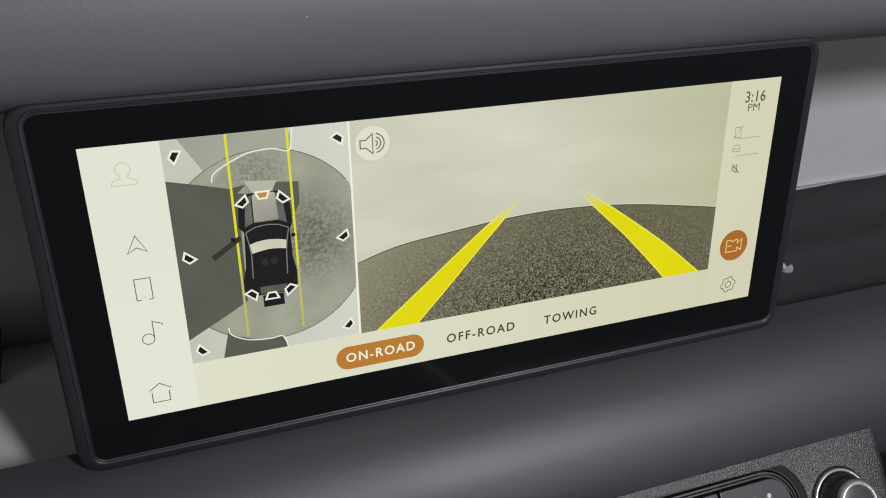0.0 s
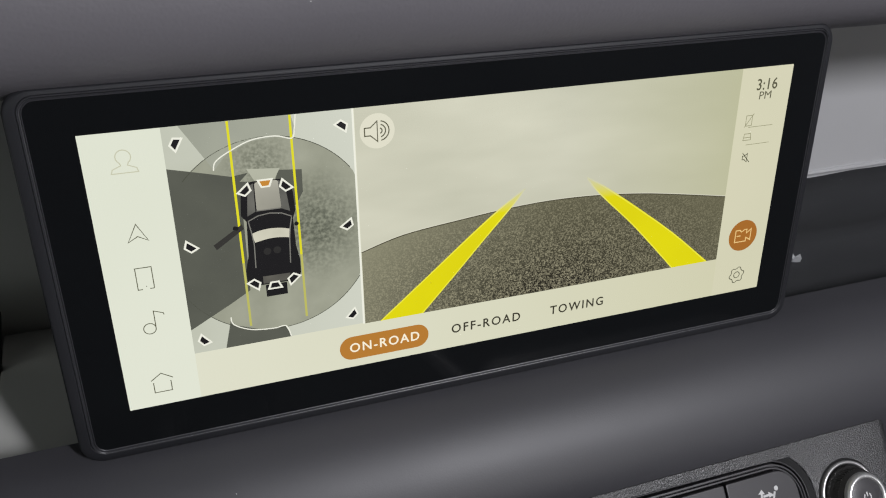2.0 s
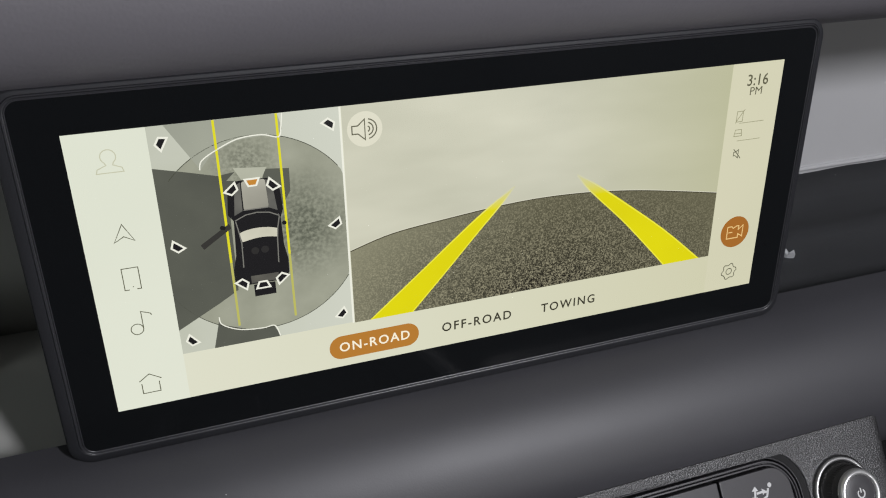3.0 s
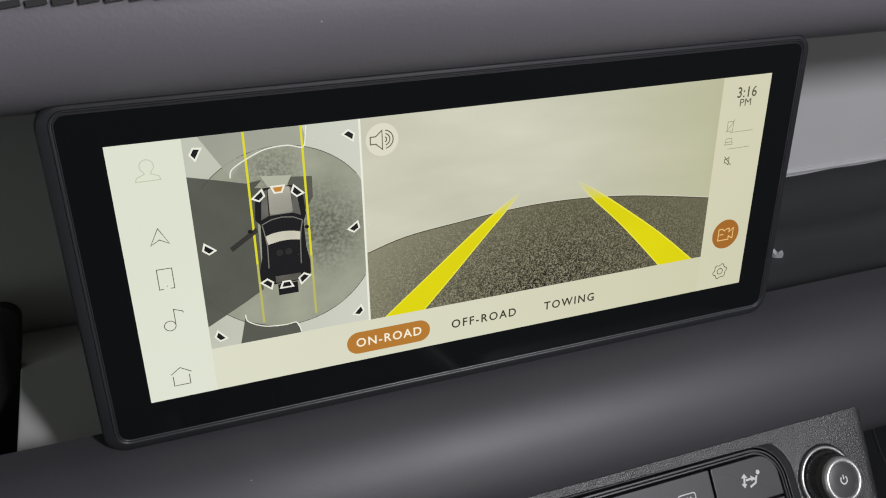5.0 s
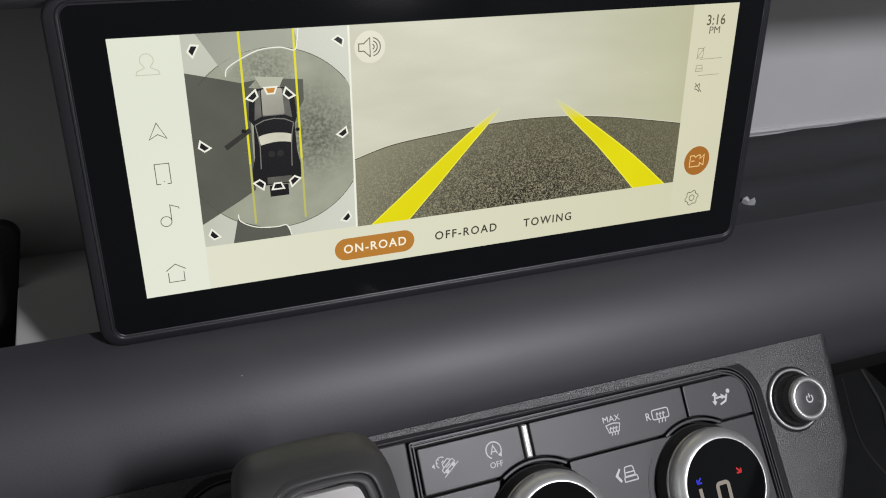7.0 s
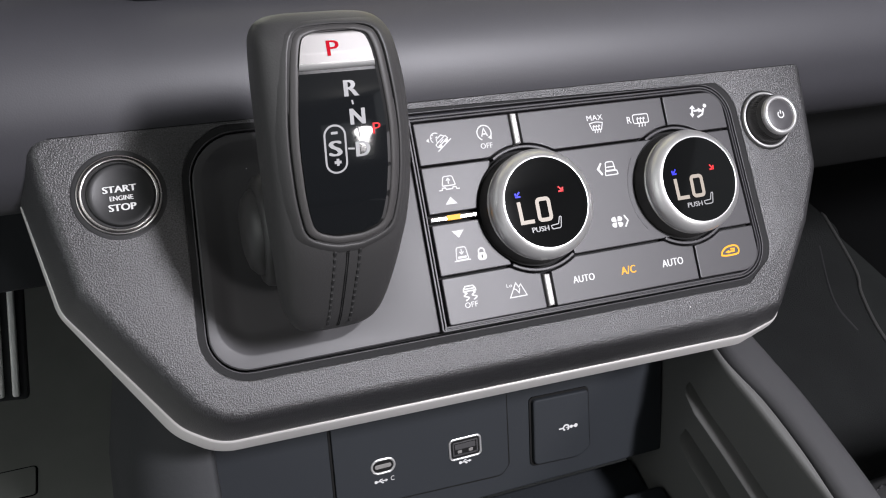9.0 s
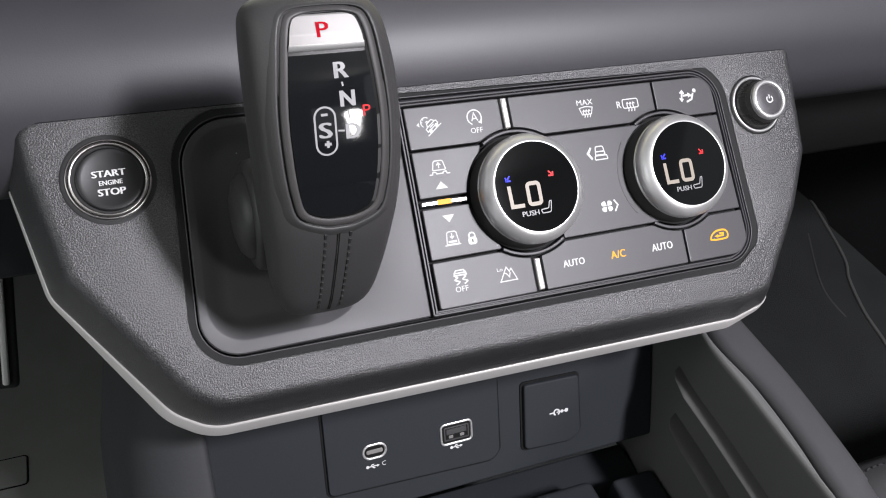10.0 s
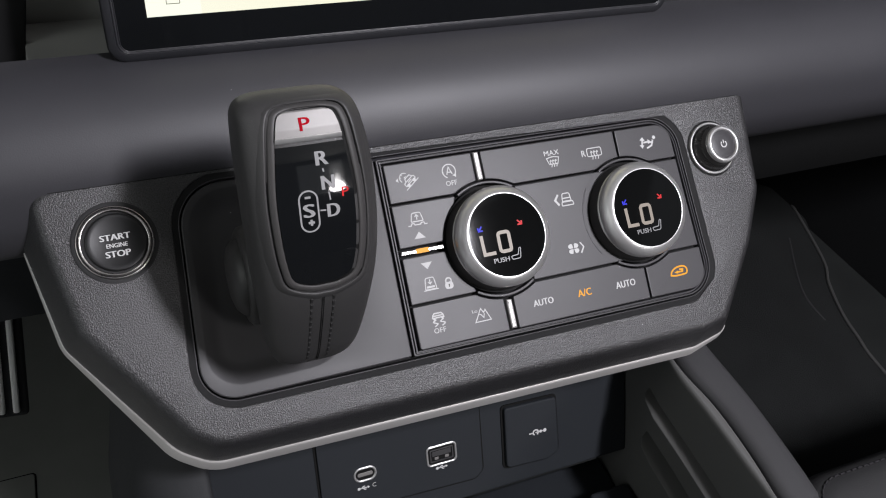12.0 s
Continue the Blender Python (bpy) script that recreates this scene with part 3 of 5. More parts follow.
    put("sensor_cone", poly([(-75.2, 29.8), (-73.2, 25.9), (-67.5, 25.4), (-65.5, 28.9)], h4), ui_noise("cone_pale", (172, 174, 156), (184, 186, 168), 90), "pale sensor cone")
    grey = ui_noise("surround_grey", (150, 153, 140), (165, 168, 152), 40)
    put("kerb_band", poly([(-92.5, v1), (-61.0, v1), (-59.9, 40.0), (-61.5, 37.6), (-66.0, 38.4), (-73, 38.0), (-80.3, 35.0), (-84.2, 30.5)], h3), grey)
    put("kerb_band", poly([(-87.5, v0), (-66.6, v0), (-68.4, -24.2), (-75, -24.4), (-84.4, -20.6), (-85.0, -18.6)], h3), shade)
    rim = ui("surround_rim", 70, 72, 60)
    strokes("blind_rim", [([p for p in circle_plan(-69.5, 7.2, 31.8, 96) if u0 < p[0] < u1 and p[1] > 26 and p[0] > -94][::1], False)], 0.22, rim, h3)
    strokes("blind_rim", [(sorted([p for p in circle_plan(-69.5, 7.2, 31.8, 96) if u0 < p[0] < u1 and p[1] < -7]), False)], 0.22, rim, h3)
    WHITE = ui("white_line", 236, 236, 222)
    strokes("kerb_line", [(spline([(-84.4, 30.4), (-83.6, 33.0), (-79.5, 35.6), (-73, 38.3), (-66, 38.8), (-61.2, 37.6), (-60.2, 40.5), (-59.6, v1)], 5), False)], 0.36, WHITE, h4)
    strokes("kerb_line", [(spline([(-84.9, -17.8), (-84.2, -20.6), (-79, -23.4), (-72, -24.3), (-68.2, -24.2), (-66.8, v0 + 0.1)], 5), False)], 0.36, WHITE, h4)
    YPALE = ui("pale_yellow_guide", 186, 184, 96)
    for u in (-79.1, -61.3):
        strokes("guide_line", [([(u, v1), (u, 0)], False)], 0.72, ui("thin_yellow_guide", 222, 216, 36), h4)
        strokes("guide_line", [([(u, 0), (u, -22)], False)], 0.72, YPALE, h4)
    # the car in the picture
    BLACK = ui("car_black", 26, 25, 27)
    put("car_body", poly(rounded([(-77.3, -8.4, 1), (-63.0, -8.4, 1), (-61.9, -6, 0.6), (-61.8, -1.6, 0.8), (-62.7, 3.4, 1), (-62.9, 12.6, 0.8), (-61.9, 15.2, 0.8), (-62.3, 21.6, 2), (-65.2, 25.6, 2), (-74.8, 25.8, 2), (-77.7, 21.6, 2), (-78.3, 15.4, 0.8), (-76.8, 13.4, 0.8), (-77.4, 2.0, 1), (-78.6, -2.6, 0.8), (-78.6, -6, 0.6)]), h5), BLACK, "black car seen from above")
    WING = ui_noise("wing_grey", (84, 84, 80), (112, 111, 104), 120)
    for m in (1, -1):
        wing = [(-70.0 + m * x, v) for x, v in ((3.7, 25.2), (5.3, 24.4), (5.9, 20.0), (6.4, 15.0), (3.9, 16.2))]
        put("car_wing", poly(wing if m < 0 else wing[::-1], h6), WING, "grey front wing")
    put("car_hood", poly(rounded([(-73.5, 16.5, 0.5), (-66.1, 16.5, 0.5), (-66.4, 25.4, 0.8), (-73.4, 25.4, 0.8)]), h6), ui_noise("hood_silver", (118, 117, 108), (166, 164, 150), 60, (1, 0.0165, 0.0255, (176, 174, 160))), "silver bonnet")
    strokes("car_edge", [([(-76.4, 13.4), (-73.2, 14.8), (-69.8, 15.2), (-66.2, 14.7), (-63.2, 13.2)], False), ([(-76.3, 13.2), (-75.7, 9.4), (-75.3, 5.8), (-75.6, -2.2)], False), ([(-63.3, 13.0), (-64.1, 9.4), (-64.5, 5.8), (-64.9, -2.2)], False), ([(-73.6, 16.4), (-66.1, 16.4)], False)], 0.34, ui("car_edge_grey", 122, 121, 114), h7)
    put("car_roof", poly(spline([(-75.7, 9.2), (-73.4, 9.9), (-70.2, 10.2), (-66.8, 9.9), (-64.2, 9.2)], 4) + spline([(-64.6, 6.4), (-67.6, 6.9), (-71.0, 6.9), (-75.0, 6.2)], 4), h6), ui_noise("roof_pale", (188, 186, 166), (214, 211, 192), 80), "pale roof edge")
    put("car_tail", poly([(-73.8, -8.0), (-65.4, -8.0), (-65.3, -5.6), (-73.8, -5.5)], h6), ui_noise("tail_grey", (74, 73, 68), (98, 96, 88), 150))
    put("car_step", poly([(-73.2, -12.7), (-66.6, -12.7), (-66.6, -8.6), (-73.2, -8.6)], h5), BLACK)
    put("car_mirror", poly(rounded([(-81.2, 11.4, 0.4), (-79.6, 10.9, 0.4), (-79.3, 12.0, 0.4), (-80.7, 12.6, 0.4)], 3), h7), BLACK)
    put("car_mirror", poly(circle_plan(-62.0, 10.6, 0.7, 10), h7), BLACK)
    put("car_door", poly([(-87.2, 7.2), (-86.4, 5.6), (-77.8, 11.2), (-78.3, 12.8)], h6), ui("door_grey", 52, 51, 48), "open door")
    for u in (-71.6, -68.6):
        put("car_seat", poly(circle_plan(u, 2.8, 1.2, 12), h6), ui("seat_grey", 44, 43, 42))

    # camera position marks: white outline, dark middle
    def mark(u, v, a, fill):
        plan, dark = [(-2.5, 1.35), (2.5, 1.35), (1.35, -1.35), (-1.35, -1.35)], [(-1.62, 0.8), (1.62, 0.8), (0.95, -0.8), (-0.95, -0.8)]
        c, q = math.cos(radians(a)), math.sin(radians(a))
        turn = [(u + x * c - y * q, v + x * q + y * c) for x, y in plan]
        small = [(u + x * c - y * q, v + x * q + y * c) for x, y in dark]
        put("camera_mark", poly(turn, h7), WHITE)
        put("camera_mark_middle", poly(small, h7 + 0.04), fill)

    ORANGE = ui("orange_button", 196, 134, 52)
    for u, v, a, f in ((-93.9, 39.7, -120, BLACK), (-46.0, 39.9, 144, BLACK), (-93.9, 7.6, -40, BLACK), (-46.0, 7.7, 35, BLACK), (-93.9, -24.3, -50, BLACK), (-46.1, -24.3, 46, BLACK),
                       (-76.2, 23.2, 40, BLACK), (-70.2, 24.8, 0, ORANGE), (-64.4, 23.2, -45, BLACK), (-76.3, -7.6, 140, BLACK), (-70.3, -9.0, 180, BLACK), (-64.5, -7.6, -140, BLACK)):
        mark(u, v, a, f)
    strokes("divider", [([(-42.6, V1), (-42.6, -28.6)], False)], 0.6, WHITE, h5)

    # forward camera view
    cu0, cu1, cv0 = -42.1, 97.2, -28.7
    skym = ui_noise("view_sky", (190, 190, 170), (214, 213, 193), 1, (0, 0.03, 0.11, (184, 184, 150)), 0.5, 0.42, (13, 42, 1))
    put("camera_view", poly([(cu0, cv0), (cu1, cv0), (cu1, V1), (cu0, V1)], h1), skym, "forward camera view of asphalt under a pale sky")
    horizon = spline([(cu0, -2.4), (-28, 1.5), (-8.4, 3.8), (10.9, 5.5), (27, 6.0), (44.1, 5.3), (62, 3.4), (79.3, 0.6), (cu1, -2.6)], 6)
    road = ui_noise("view_asphalt", (24, 21, 15), (168, 162, 134), 2000, None, 0.58, 0.30)
    rt = road.node_tree
    # further off the stones run together into an even grey
    far = rt.nodes.new("ShaderNodeMix")
    far.data_type = "RGBA"
    side = rt.nodes.new("ShaderNodeMix")
    side.data_type = "RGBA"
    side.inputs["A"].default_value, side.inputs["B"].default_value = lin(142, 140, 116), lin(106, 103, 80)
    dist = rt.nodes.new("ShaderNodeMapRange")
    dist.inputs["From Min"].default_value, dist.inputs["From Max"].default_value = 0.045, 0.006
    dist.inputs["To Min"].default_value, dist.inputs["To Max"].default_value = 0.12, 1.0
    length = rt.nodes.new("ShaderNodeVectorMath")
    length.operation = "DISTANCE"
    length.inputs[1].default_value = (0.0145, -0.032, 0)
    tc = rt.nodes.new("ShaderNodeTexCoord")
    squeeze = rt.nodes.new("ShaderNodeMapping")
    squeeze.inputs["Scale"].default_value = (0.5, 1, 0)
    rt.links.new(tc.outputs["Object"], squeeze.inputs["Vector"])
    across = rt.nodes.new("ShaderNodeSeparateXYZ")
    span = rt.nodes.new("ShaderNodeMapRange")
    span.inputs["From Min"].default_value, span.inputs["From Max"].default_value = -0.042, 0.030
    rt.links.new(tc.outputs["Object"], across.inputs[0])
    rt.links.new(across.outputs[0], span.inputs["Value"])
    rt.links.new(span.outputs[0], side.inputs["Factor"])
    rt.links.new(side.outputs["Result"], far.inputs["A"])
    rt.links.new(squeeze.outputs[0], length.inputs[0])
    rt.links.new(length.outputs["Value"], dist.inputs["Value"])
    rt.links.new(dist.outputs[0], far.inputs["Factor"])
    p = rt.nodes["Principled BSDF"]
    rt.links.new(p.inputs["Emission Color"].links[0].from_socket, far.inputs["B"])
    rt.links.new(far.outputs["Result"], p.inputs["Emission Color"])
    put("asphalt", poly([(cu0, cv0), (cu1, cv0)] + horizon[::-1], h2), road, "grey asphalt in the camera view")
    strokes("horizon_edge", [([(a, b - 0.32) for a, b in horizon], False)], 0.34, ui("horizon_dark", 78, 75, 58), h3)
    strokes("horizon_line", [(horizon, False)], 0.22, ui("horizon_light", 214, 212, 194), h3)
    fade = ui_noise("yellow_guide_fade", (226, 218, 8), (218, 208, 6), 30, (1, 0.004, 0.0125, (203, 202, 168)))
    put("guide_beam", poly(spline([(15.2, 11.6), (10.9, 6.6), (1.8, -3.2), (-10, -15.9), (-21.9, cv0)], 4) + spline([(-36.9, cv0), (-20, -15.0), (-4.4, -2.2), (5.7, 5.6), (15.2, 11.8)], 4)[:-1], h4), fade, "yellow parking guide")
    put("guide_beam", poly(spline([(92.8, cv0), (76, -14.2), (58.3, -0.8), (45, 8.6), (38.0, 12.6)], 4) + spline([(38.0, 12.3), (43.6, 5.8), (56.5, -6.6), (66, -16.6), (76.8, cv0)], 4)[1:], h4), fade, "yellow parking guide")
    edge = ui_noise("guide_edge_fade", (240, 234, 70), (232, 226, 60), 30, (1, 0.002, 0.0105, (206, 205, 172)))
    strokes("guide_edge", [(spline([(14.6, 11.0), (10.6, 6.2), (1.5, -3.4), (-10.3, -16.2), (-22.1, cv0)], 4), False), (spline([(-36.6, cv0), (-19.7, -15.0), (-4.2, -2.4), (5.6, 5.2), (14.4, 11.2)], 4), False), (spline([(92.3, cv0), (75.6, -14.2), (58.0, -1.0), (44.8, 8.4), (38.6, 12.2)], 4), False), (spline([(38.4, 11.8), (43.8, 5.6), (56.8, -6.8), (66.3, -16.8), (77.1, cv0)], 4), False)], 0.45, edge, h5)
    # loudspeaker button
    put("sound_button", poly(circle_plan(-35.2, 36.9, 5.5, 40), h3), ui("sound_disc", 221, 219, 199), "round loudspeaker button")
    strokes("sound_icon", [([(-39.2, 38.1), (-37.4, 38.1), (-35.2, 40.0), (-35.2, 33.6), (-37.4, 35.6), (-39.2, 35.6)], True), (arc(-34.6, 36.9, 0.9, -70, 70, 6), False), (arc(-34.6, 36.9, 2.0, -75, 75, 8), False), (arc(-34.6, 36.9, 3.1, -80, 80, 10), False)], 0.38, ui("sound_line", 96, 95, 76), h4)

    def bold(body, u0, u1, v0, v1, n, spacing, w=0.08):
        bm = bmesh.new()
        for k, (du, dv) in enumerate(((-w, 0), (w, 0), (0, w), (0, -w))):
            writing(body, u0 + du, u1 + du, v0 + dv, v1 + dv, n + 0.004 * k, spacing, bm)
        return bm

    # mode buttons
    put("mode_button", poly(box_plan(-51.3, -20.0, -41.7, -32.9, 4.35, 10), h2), ui("mode_orange", 180, 121, 48), "orange selected mode button")
    put("mode_text", bold("ON-ROAD", -47.8, -23.4, -38.9, -35.5, h3, 1.2), ui("mode_white", 246, 238, 214))
    put("mode_text", bold("OFF-ROAD", -11.4, 14.7, -38.9, -35.5, h3, 1.25), DARKLINE)
    put("mode_text", bold("TOWING", 26.7, 48.4, -39.0, -35.6, h3, 1.25), DARKLINE)
    # status strip
    status = ui_noise("status_ground", (214, 211, 184), (208, 206, 178), 12)
    put("status_strip", poly([(97.4, V0), (W1, V0), (W1, V1), (97.4, V1)], h1), status, "pale status strip")
    TIME = ui("clock_text", 92, 90, 70)
    put("clock_text", bold("3:16", 104.2, 112.9, 36.4, 40.4, h2, 1.05, 0.06), TIME)
    put("clock_text", writing("PM", 105.8, 110.9, 33.0, 36.0 - 0.2, h2, 1.0), TIME)
    SL = ui("status_line", 150, 148, 118)
    strokes("seat_icon", [([(101.6, 23.6), (101.6, 27.4), (104.2, 27.4), (104.2, 23.6)], True), ([(101.2, 23.2), (104.8, 28.0)], False)], 0.26, SL)
    strokes("status_rule", [([(103.0, 23.0), (113.6, 23.0)], False), ([(103.0, 16.4), (113.2, 16.4)], False)], 0.22, SL)
    strokes("vehicle_icon", [([(101.4, 18.2), (101.8, 20.6), (104.4, 20.6), (104.8, 18.2)], True), ([(101.4, 19.2), (104.8, 19.2)], False)], 0.26, SL)
    strokes("mute_icon", [([(102.4, 10.8), (103.2, 10.8), (104.4, 9.8), (104.4, 13.0), (103.2, 12.2), (102.4, 12.2)], True), ([(102.2, 13.4), (105.6, 9.6)], False)], 0.3, LINE)
    put("camera_button", poly(circle_plan(108.1, -20.4, 6.4, 40), h2), ui("camera_brown", 164, 104, 40), "round brown camera button")
    strokes("camera_icon", [([(104.6, -22.9), (104.6, -18.0), (106.4, -18.0), (107.2, -18.8), (108.6, -18.0), (109.6, -18.0), (109.6, -19.6), (111.6, -18.0), (111.6, -22.6), (109.6, -21.4), (109.6, -22.9)], True), ([(105.2, -20.4), (107.0, -20.4)], False)], 0.42, ui("camera_icon_line", 232, 196, 130), h3)
    gear = []
    for k in range(24):
        r = 3.4 if (k // 2) % 2 == 0 else 2.75
        a = 2 * math.pi * k / 24 + 0.1
        gear.append((108.0 + r * math.cos(a), -37.3 + r * math.sin(a)))
    strokes("settings_icon", [(gear, True), (circle_plan(108.0, -37.3, 1.3, 16), True)], 0.34, LINE)
    return s


screen_unit()


# ---- control panel ----
def control_panel():
    c = thing("control_panel", PANEL, "dark grained climate control panel with dials and pale edge strip", "control panel")
    corners = [(-178.8, 61, 12), (-182.2, 34, 8), (-174.4, -8, 16), (-138.6, -59.8, 24), (-125, -68.6, 22), (118, -71.6, 16), (137, -67.5, 9), (163.5, -28, 14), (177.0, 0, 18), (181.6, 76, 2)]

    def outer_at(d):
        return rounded([(u, v, max(1.5, corner[2] - d * 0.5)) for (u, v), corner in zip(inset([q[:2] for q in corners], d), corners)], 8)

    outer = outer_at(0)

    def steep(u, v):
        """The shoulder grows short and shallow towards the upper end on the driver side, where it runs out of the pad."""
        f = min(1.0, max(0.0, (v - 30) / 22)) if u < -100 else 0.0
        return f * f * (3 - 2 * f)

    def foot(u):
        """How far the shoulder drops: further on the driver side."""
        return 1.0 + 0.75 * min(1.0, max(0.0, (70 - u) / 170))

    opening = rounded([(-120.6, 48.4, 19), (-126.2, -42.6, 15), (128.4, -44.8, 16), (124.8, 47.4, 16)], 10)
    # shell: upright edge, wide round shoulder, flat face with the opening cut in
    bm = bmesh.new()
    rings = [[bm.verts.new((u * K, v * K, (-14.5 * foot(u) - 1.5) * K)) for u, v in outer]]
    for d, h in spline([(0, -14.5), (2.0, -11.4), (4.4, -7.8), (6.4, -4.8), (7.8, -2.8), (9.0, -1.45), (10.2, -0.6), (11.8, -0.15), (13.5, -0.05)], 2):
        row = []
        for (u, v), (iu, iv) in zip(outer, outer_at(d)):
            f = steep(u, v)
            row.append(bm.verts.new(((u + (iu - u) * (1 - 0.30 * f)) * K, (v + (iv - v) * (1 - 0.30 * f)) * K, h * foot(u) * (1 - 0.45 * f) * K)))
        rings.append(row)
    for a, b in zip(rings, rings[1:]):
        ring_faces(bm, a, b)
    # a chamfer leads down to the opening, with a narrow flat edge at its foot
    lips = [loop(bm, inset(opening, d), n) for d, n in ((-3.6, 0.0), (-3.2, -0.10), (-3.0, -0.30), (-3.0, -2.0))]
    for a, b in zip(lips, lips[1:]):
        ring_faces(bm, a, b)
    bridge(bm, rings[-1], lips[0])
    part("opening_bevel", ring_sweep(opening, [(-3.0, -2.0), (-3.0, -0.42), (-2.7, -0.40), (-0.7, -1.30), (-0.5, -1.30), (-0.5, -8.0)]), BEVEL, c, "dark satin bevel round the opening", 50)
    # added bead in a lighter material, in place of the edge's highlight
    part("opening_edge_highlight", ring_sweep(opening, [(-0.6, -8.0), (-0.6, -1.35), (-0.5, -1.12), (-0.3, -1.02), (-0.1, -1.15), (0.0, -1.5), (0.0, -8.0)]), BUTTON, c, "thin lighter bead standing in for the highlight on the opening edge", 60)
    part("fascia", bm, PLASTIC, c, "grained charcoal plastic fascia", 45)

    # metal strip round the lower edge, running out thin at both ends
    def strip_width(u, v):
        if u < -100:
            return float(np.interp(v, (-66, -36, -8, 34), (1.0, 0.72, 0.36, 0.16)))
        return float(np.interp(u, (118, 137, 141), (1.0, 0.55, 0.12)))

    run = [i for i, (u, v) in enumerate(outer) if (u < 0 and v < 34.5) or (u < 141 and v < -50)]
    strip = bmesh.new()
    rows = []
    for d, n in ((-0.2, -22.6), (-3.9, -22.4), (-4.4, -21.9), (-4.5, -21.2), (-1.0, -14.6), (-0.6, -14.25), (0.4, -14.1)):
        row = []
        for i in run:
            u, v = outer[i]
            w = strip_width(u, v)
            iu, iv = inset(outer, d)[i]
            row.append(strip.verts.new(((u + (iu - u) * w) * K, (v + (iv - v) * w) * K, (0.4 - 14.5 * foot(u) + (n + 14.1) * w) * K)))
        rows.append(row)
    for a, b in zip(rows, rows[1:]):
        for i in range(len(a) - 1):
            strip.faces.new((a[i], a[i + 1], b[i + 1], b[i]))
    part("edge_strip", strip, SILVER, c, "pale satin metal edge strip")
    # dark gap where the pad meets the panel
    part("pad_gap", slab(box_plan(-168, 168, 52.3, 56, 0.3, 2), -1, 0.22, 0, 1), GAP, c)
    # dark underside below the strip
    part("underside", slab(inset(outer, 2.0), -42, -29, 0, 1), CAP, c)
    # gap and base plate in the opening
    part("opening_floor", slab(inset(opening, 0.4), -9, -5.0, 0, 1), GAP, c)

    # two fine ridges round the switch bank
    bank = rounded([(-34.4, 46.7, 1.0), (-35.0, -42.4, 1.2), (127.6, -44.2, 15.2), (124.0, 46.8, 15.2)], 10)
    part("bank_rim", ring_sweep(bank, [(0, -5), (0, -1.2), (0.2, -0.85), (0.75, -0.80), (0.95, -1.1), (0.95, -2.4), (1.30, -2.4), (1.30, -1.2), (1.5, -0.85), (2.0, -0.80), (2.2, -1.1), (2.2, -5)]), BUTTON, c, "fine double rim round the keys", 50)

    # shift recess plate with a round hollow for the lever
    plate = rounded([(-120.0, 47.7, 18.4), (-125.6, -42.0, 14.5), (-35.8, -42.0, 0.8), (-35.2, 47.3, 0.8)], 8)
    bm = bmesh.new()
    a0, a1 = loop(bm, plate, -6), loop(bm, plate, -1.6)
    b0 = loop(bm, inset(plate, 0.5), -1.2)
    ring_faces(bm, a0, a1), ring_faces(bm, a1, b0)
    hollow = rounded([(-117.6, 45, 16), (-122.4, -37.6, 14), (-72, -37.0, 22), (-51, -18, 22), (-51, 14, 20), (-60, 45, 16)], 8)
    h = [loop(bm, inset(hollow, d), n) for d, n in ((0, -1.25), (0.8, -1.45), (4.5, -3.4), (7.5, -4.5), (9.5, -4.8))]
    for a, b in zip(h, h[1:]):
        ring_faces(bm, a, b)
    bm.faces.new(h[-1])
    bridge(bm, b0, h[0], (-80, 2))
    part("shift_plate", bm, SMOOTH, c, "smooth dark plate with a hollow round the lever", 25)

    # ---- switch bank ----
    K1, K2 = (14.6, 2.3), (90.0, 2.3)
    COLLAR, SNUG = 28.0, 25.3

    def cut(plan, gap):
        """Keep a key's outline clear of the two dials."""
        out = []
        n = len(plan)
        dense = []
        for i in range(n):
            a, b = Vector(plan[i]), Vector(plan[(i + 1) % n])
            m = max(1, int((b - a).length / 1.5))
            dense += [tuple(a.lerp(b, k / m)) for k in range(m)]
        for u, v in dense:
            for ku, kv in (K1, K2):
                d = math.hypot(u - ku, v - kv)
                if d < gap:
                    if d < 1e-6:
                        continue
                    u, v = ku + (u - ku) / d * gap, kv + (v - kv) / d * gap
            if not out or math.hypot(out[-1][0] - u, out[-1][1] - v) > 0.25:
                out.append((u, v))
        return out

    def key(plan, gap=COLLAR, label=""):
        return part("key", slab(cut(plan, gap), -5, -0.35, 0.45, 3), BUTTON, c, label, 28)

    T, B, L = 43.6, -40.2, -31.6
    kA = key(rounded([(L, T, 0.6), (L, 25.9, 0.6), (11.3, 25.9, 0.6), (11.3, T, 0.6)], 3), COLLAR, "satin grey key")
    kB = key(rounded([(15.9, T, 0.6), (15.9, 25.9, 0.6), (88.4, 25.9, 0.6), (88.4, T, 0.6)], 3))
    kC = key(rounded([(89.3, T, 0.6), (89.3, 25.9, 0.6), (121.6, 25.9, 0.6), (120.9, T, 13)], 8))
    kD = key(rounded([(L, 24.9, 0.6), (L, 5.5, 0.6), (-7, 5.5, 0.6), (-0.6, 24.9, 0.6)], 3), SNUG)
    bar = part("light_bar", slab(cut(rounded([(L, 4.3, 0.3), (L, 2.2, 0.3), (-8, 2.2, 0.3), (-8, 4.3, 0.3)], 3), SNUG), -5, -0.5, 0.5, 3), DARKCHROME, c, "narrow satin light bar")
    kF = key(rounded([(L, 1.0, 0.6), (L, -20.0, 0.6), (0.2, -20.0, 0.6), (-7, 1.0, 0.6)], 3), SNUG)
    kG = key(rounded([(L, -21.0, 0.6), (L, B, 1.2), (12.4, B - 0.3, 0.6), (12.4, -21.0, 0.6)], 3))
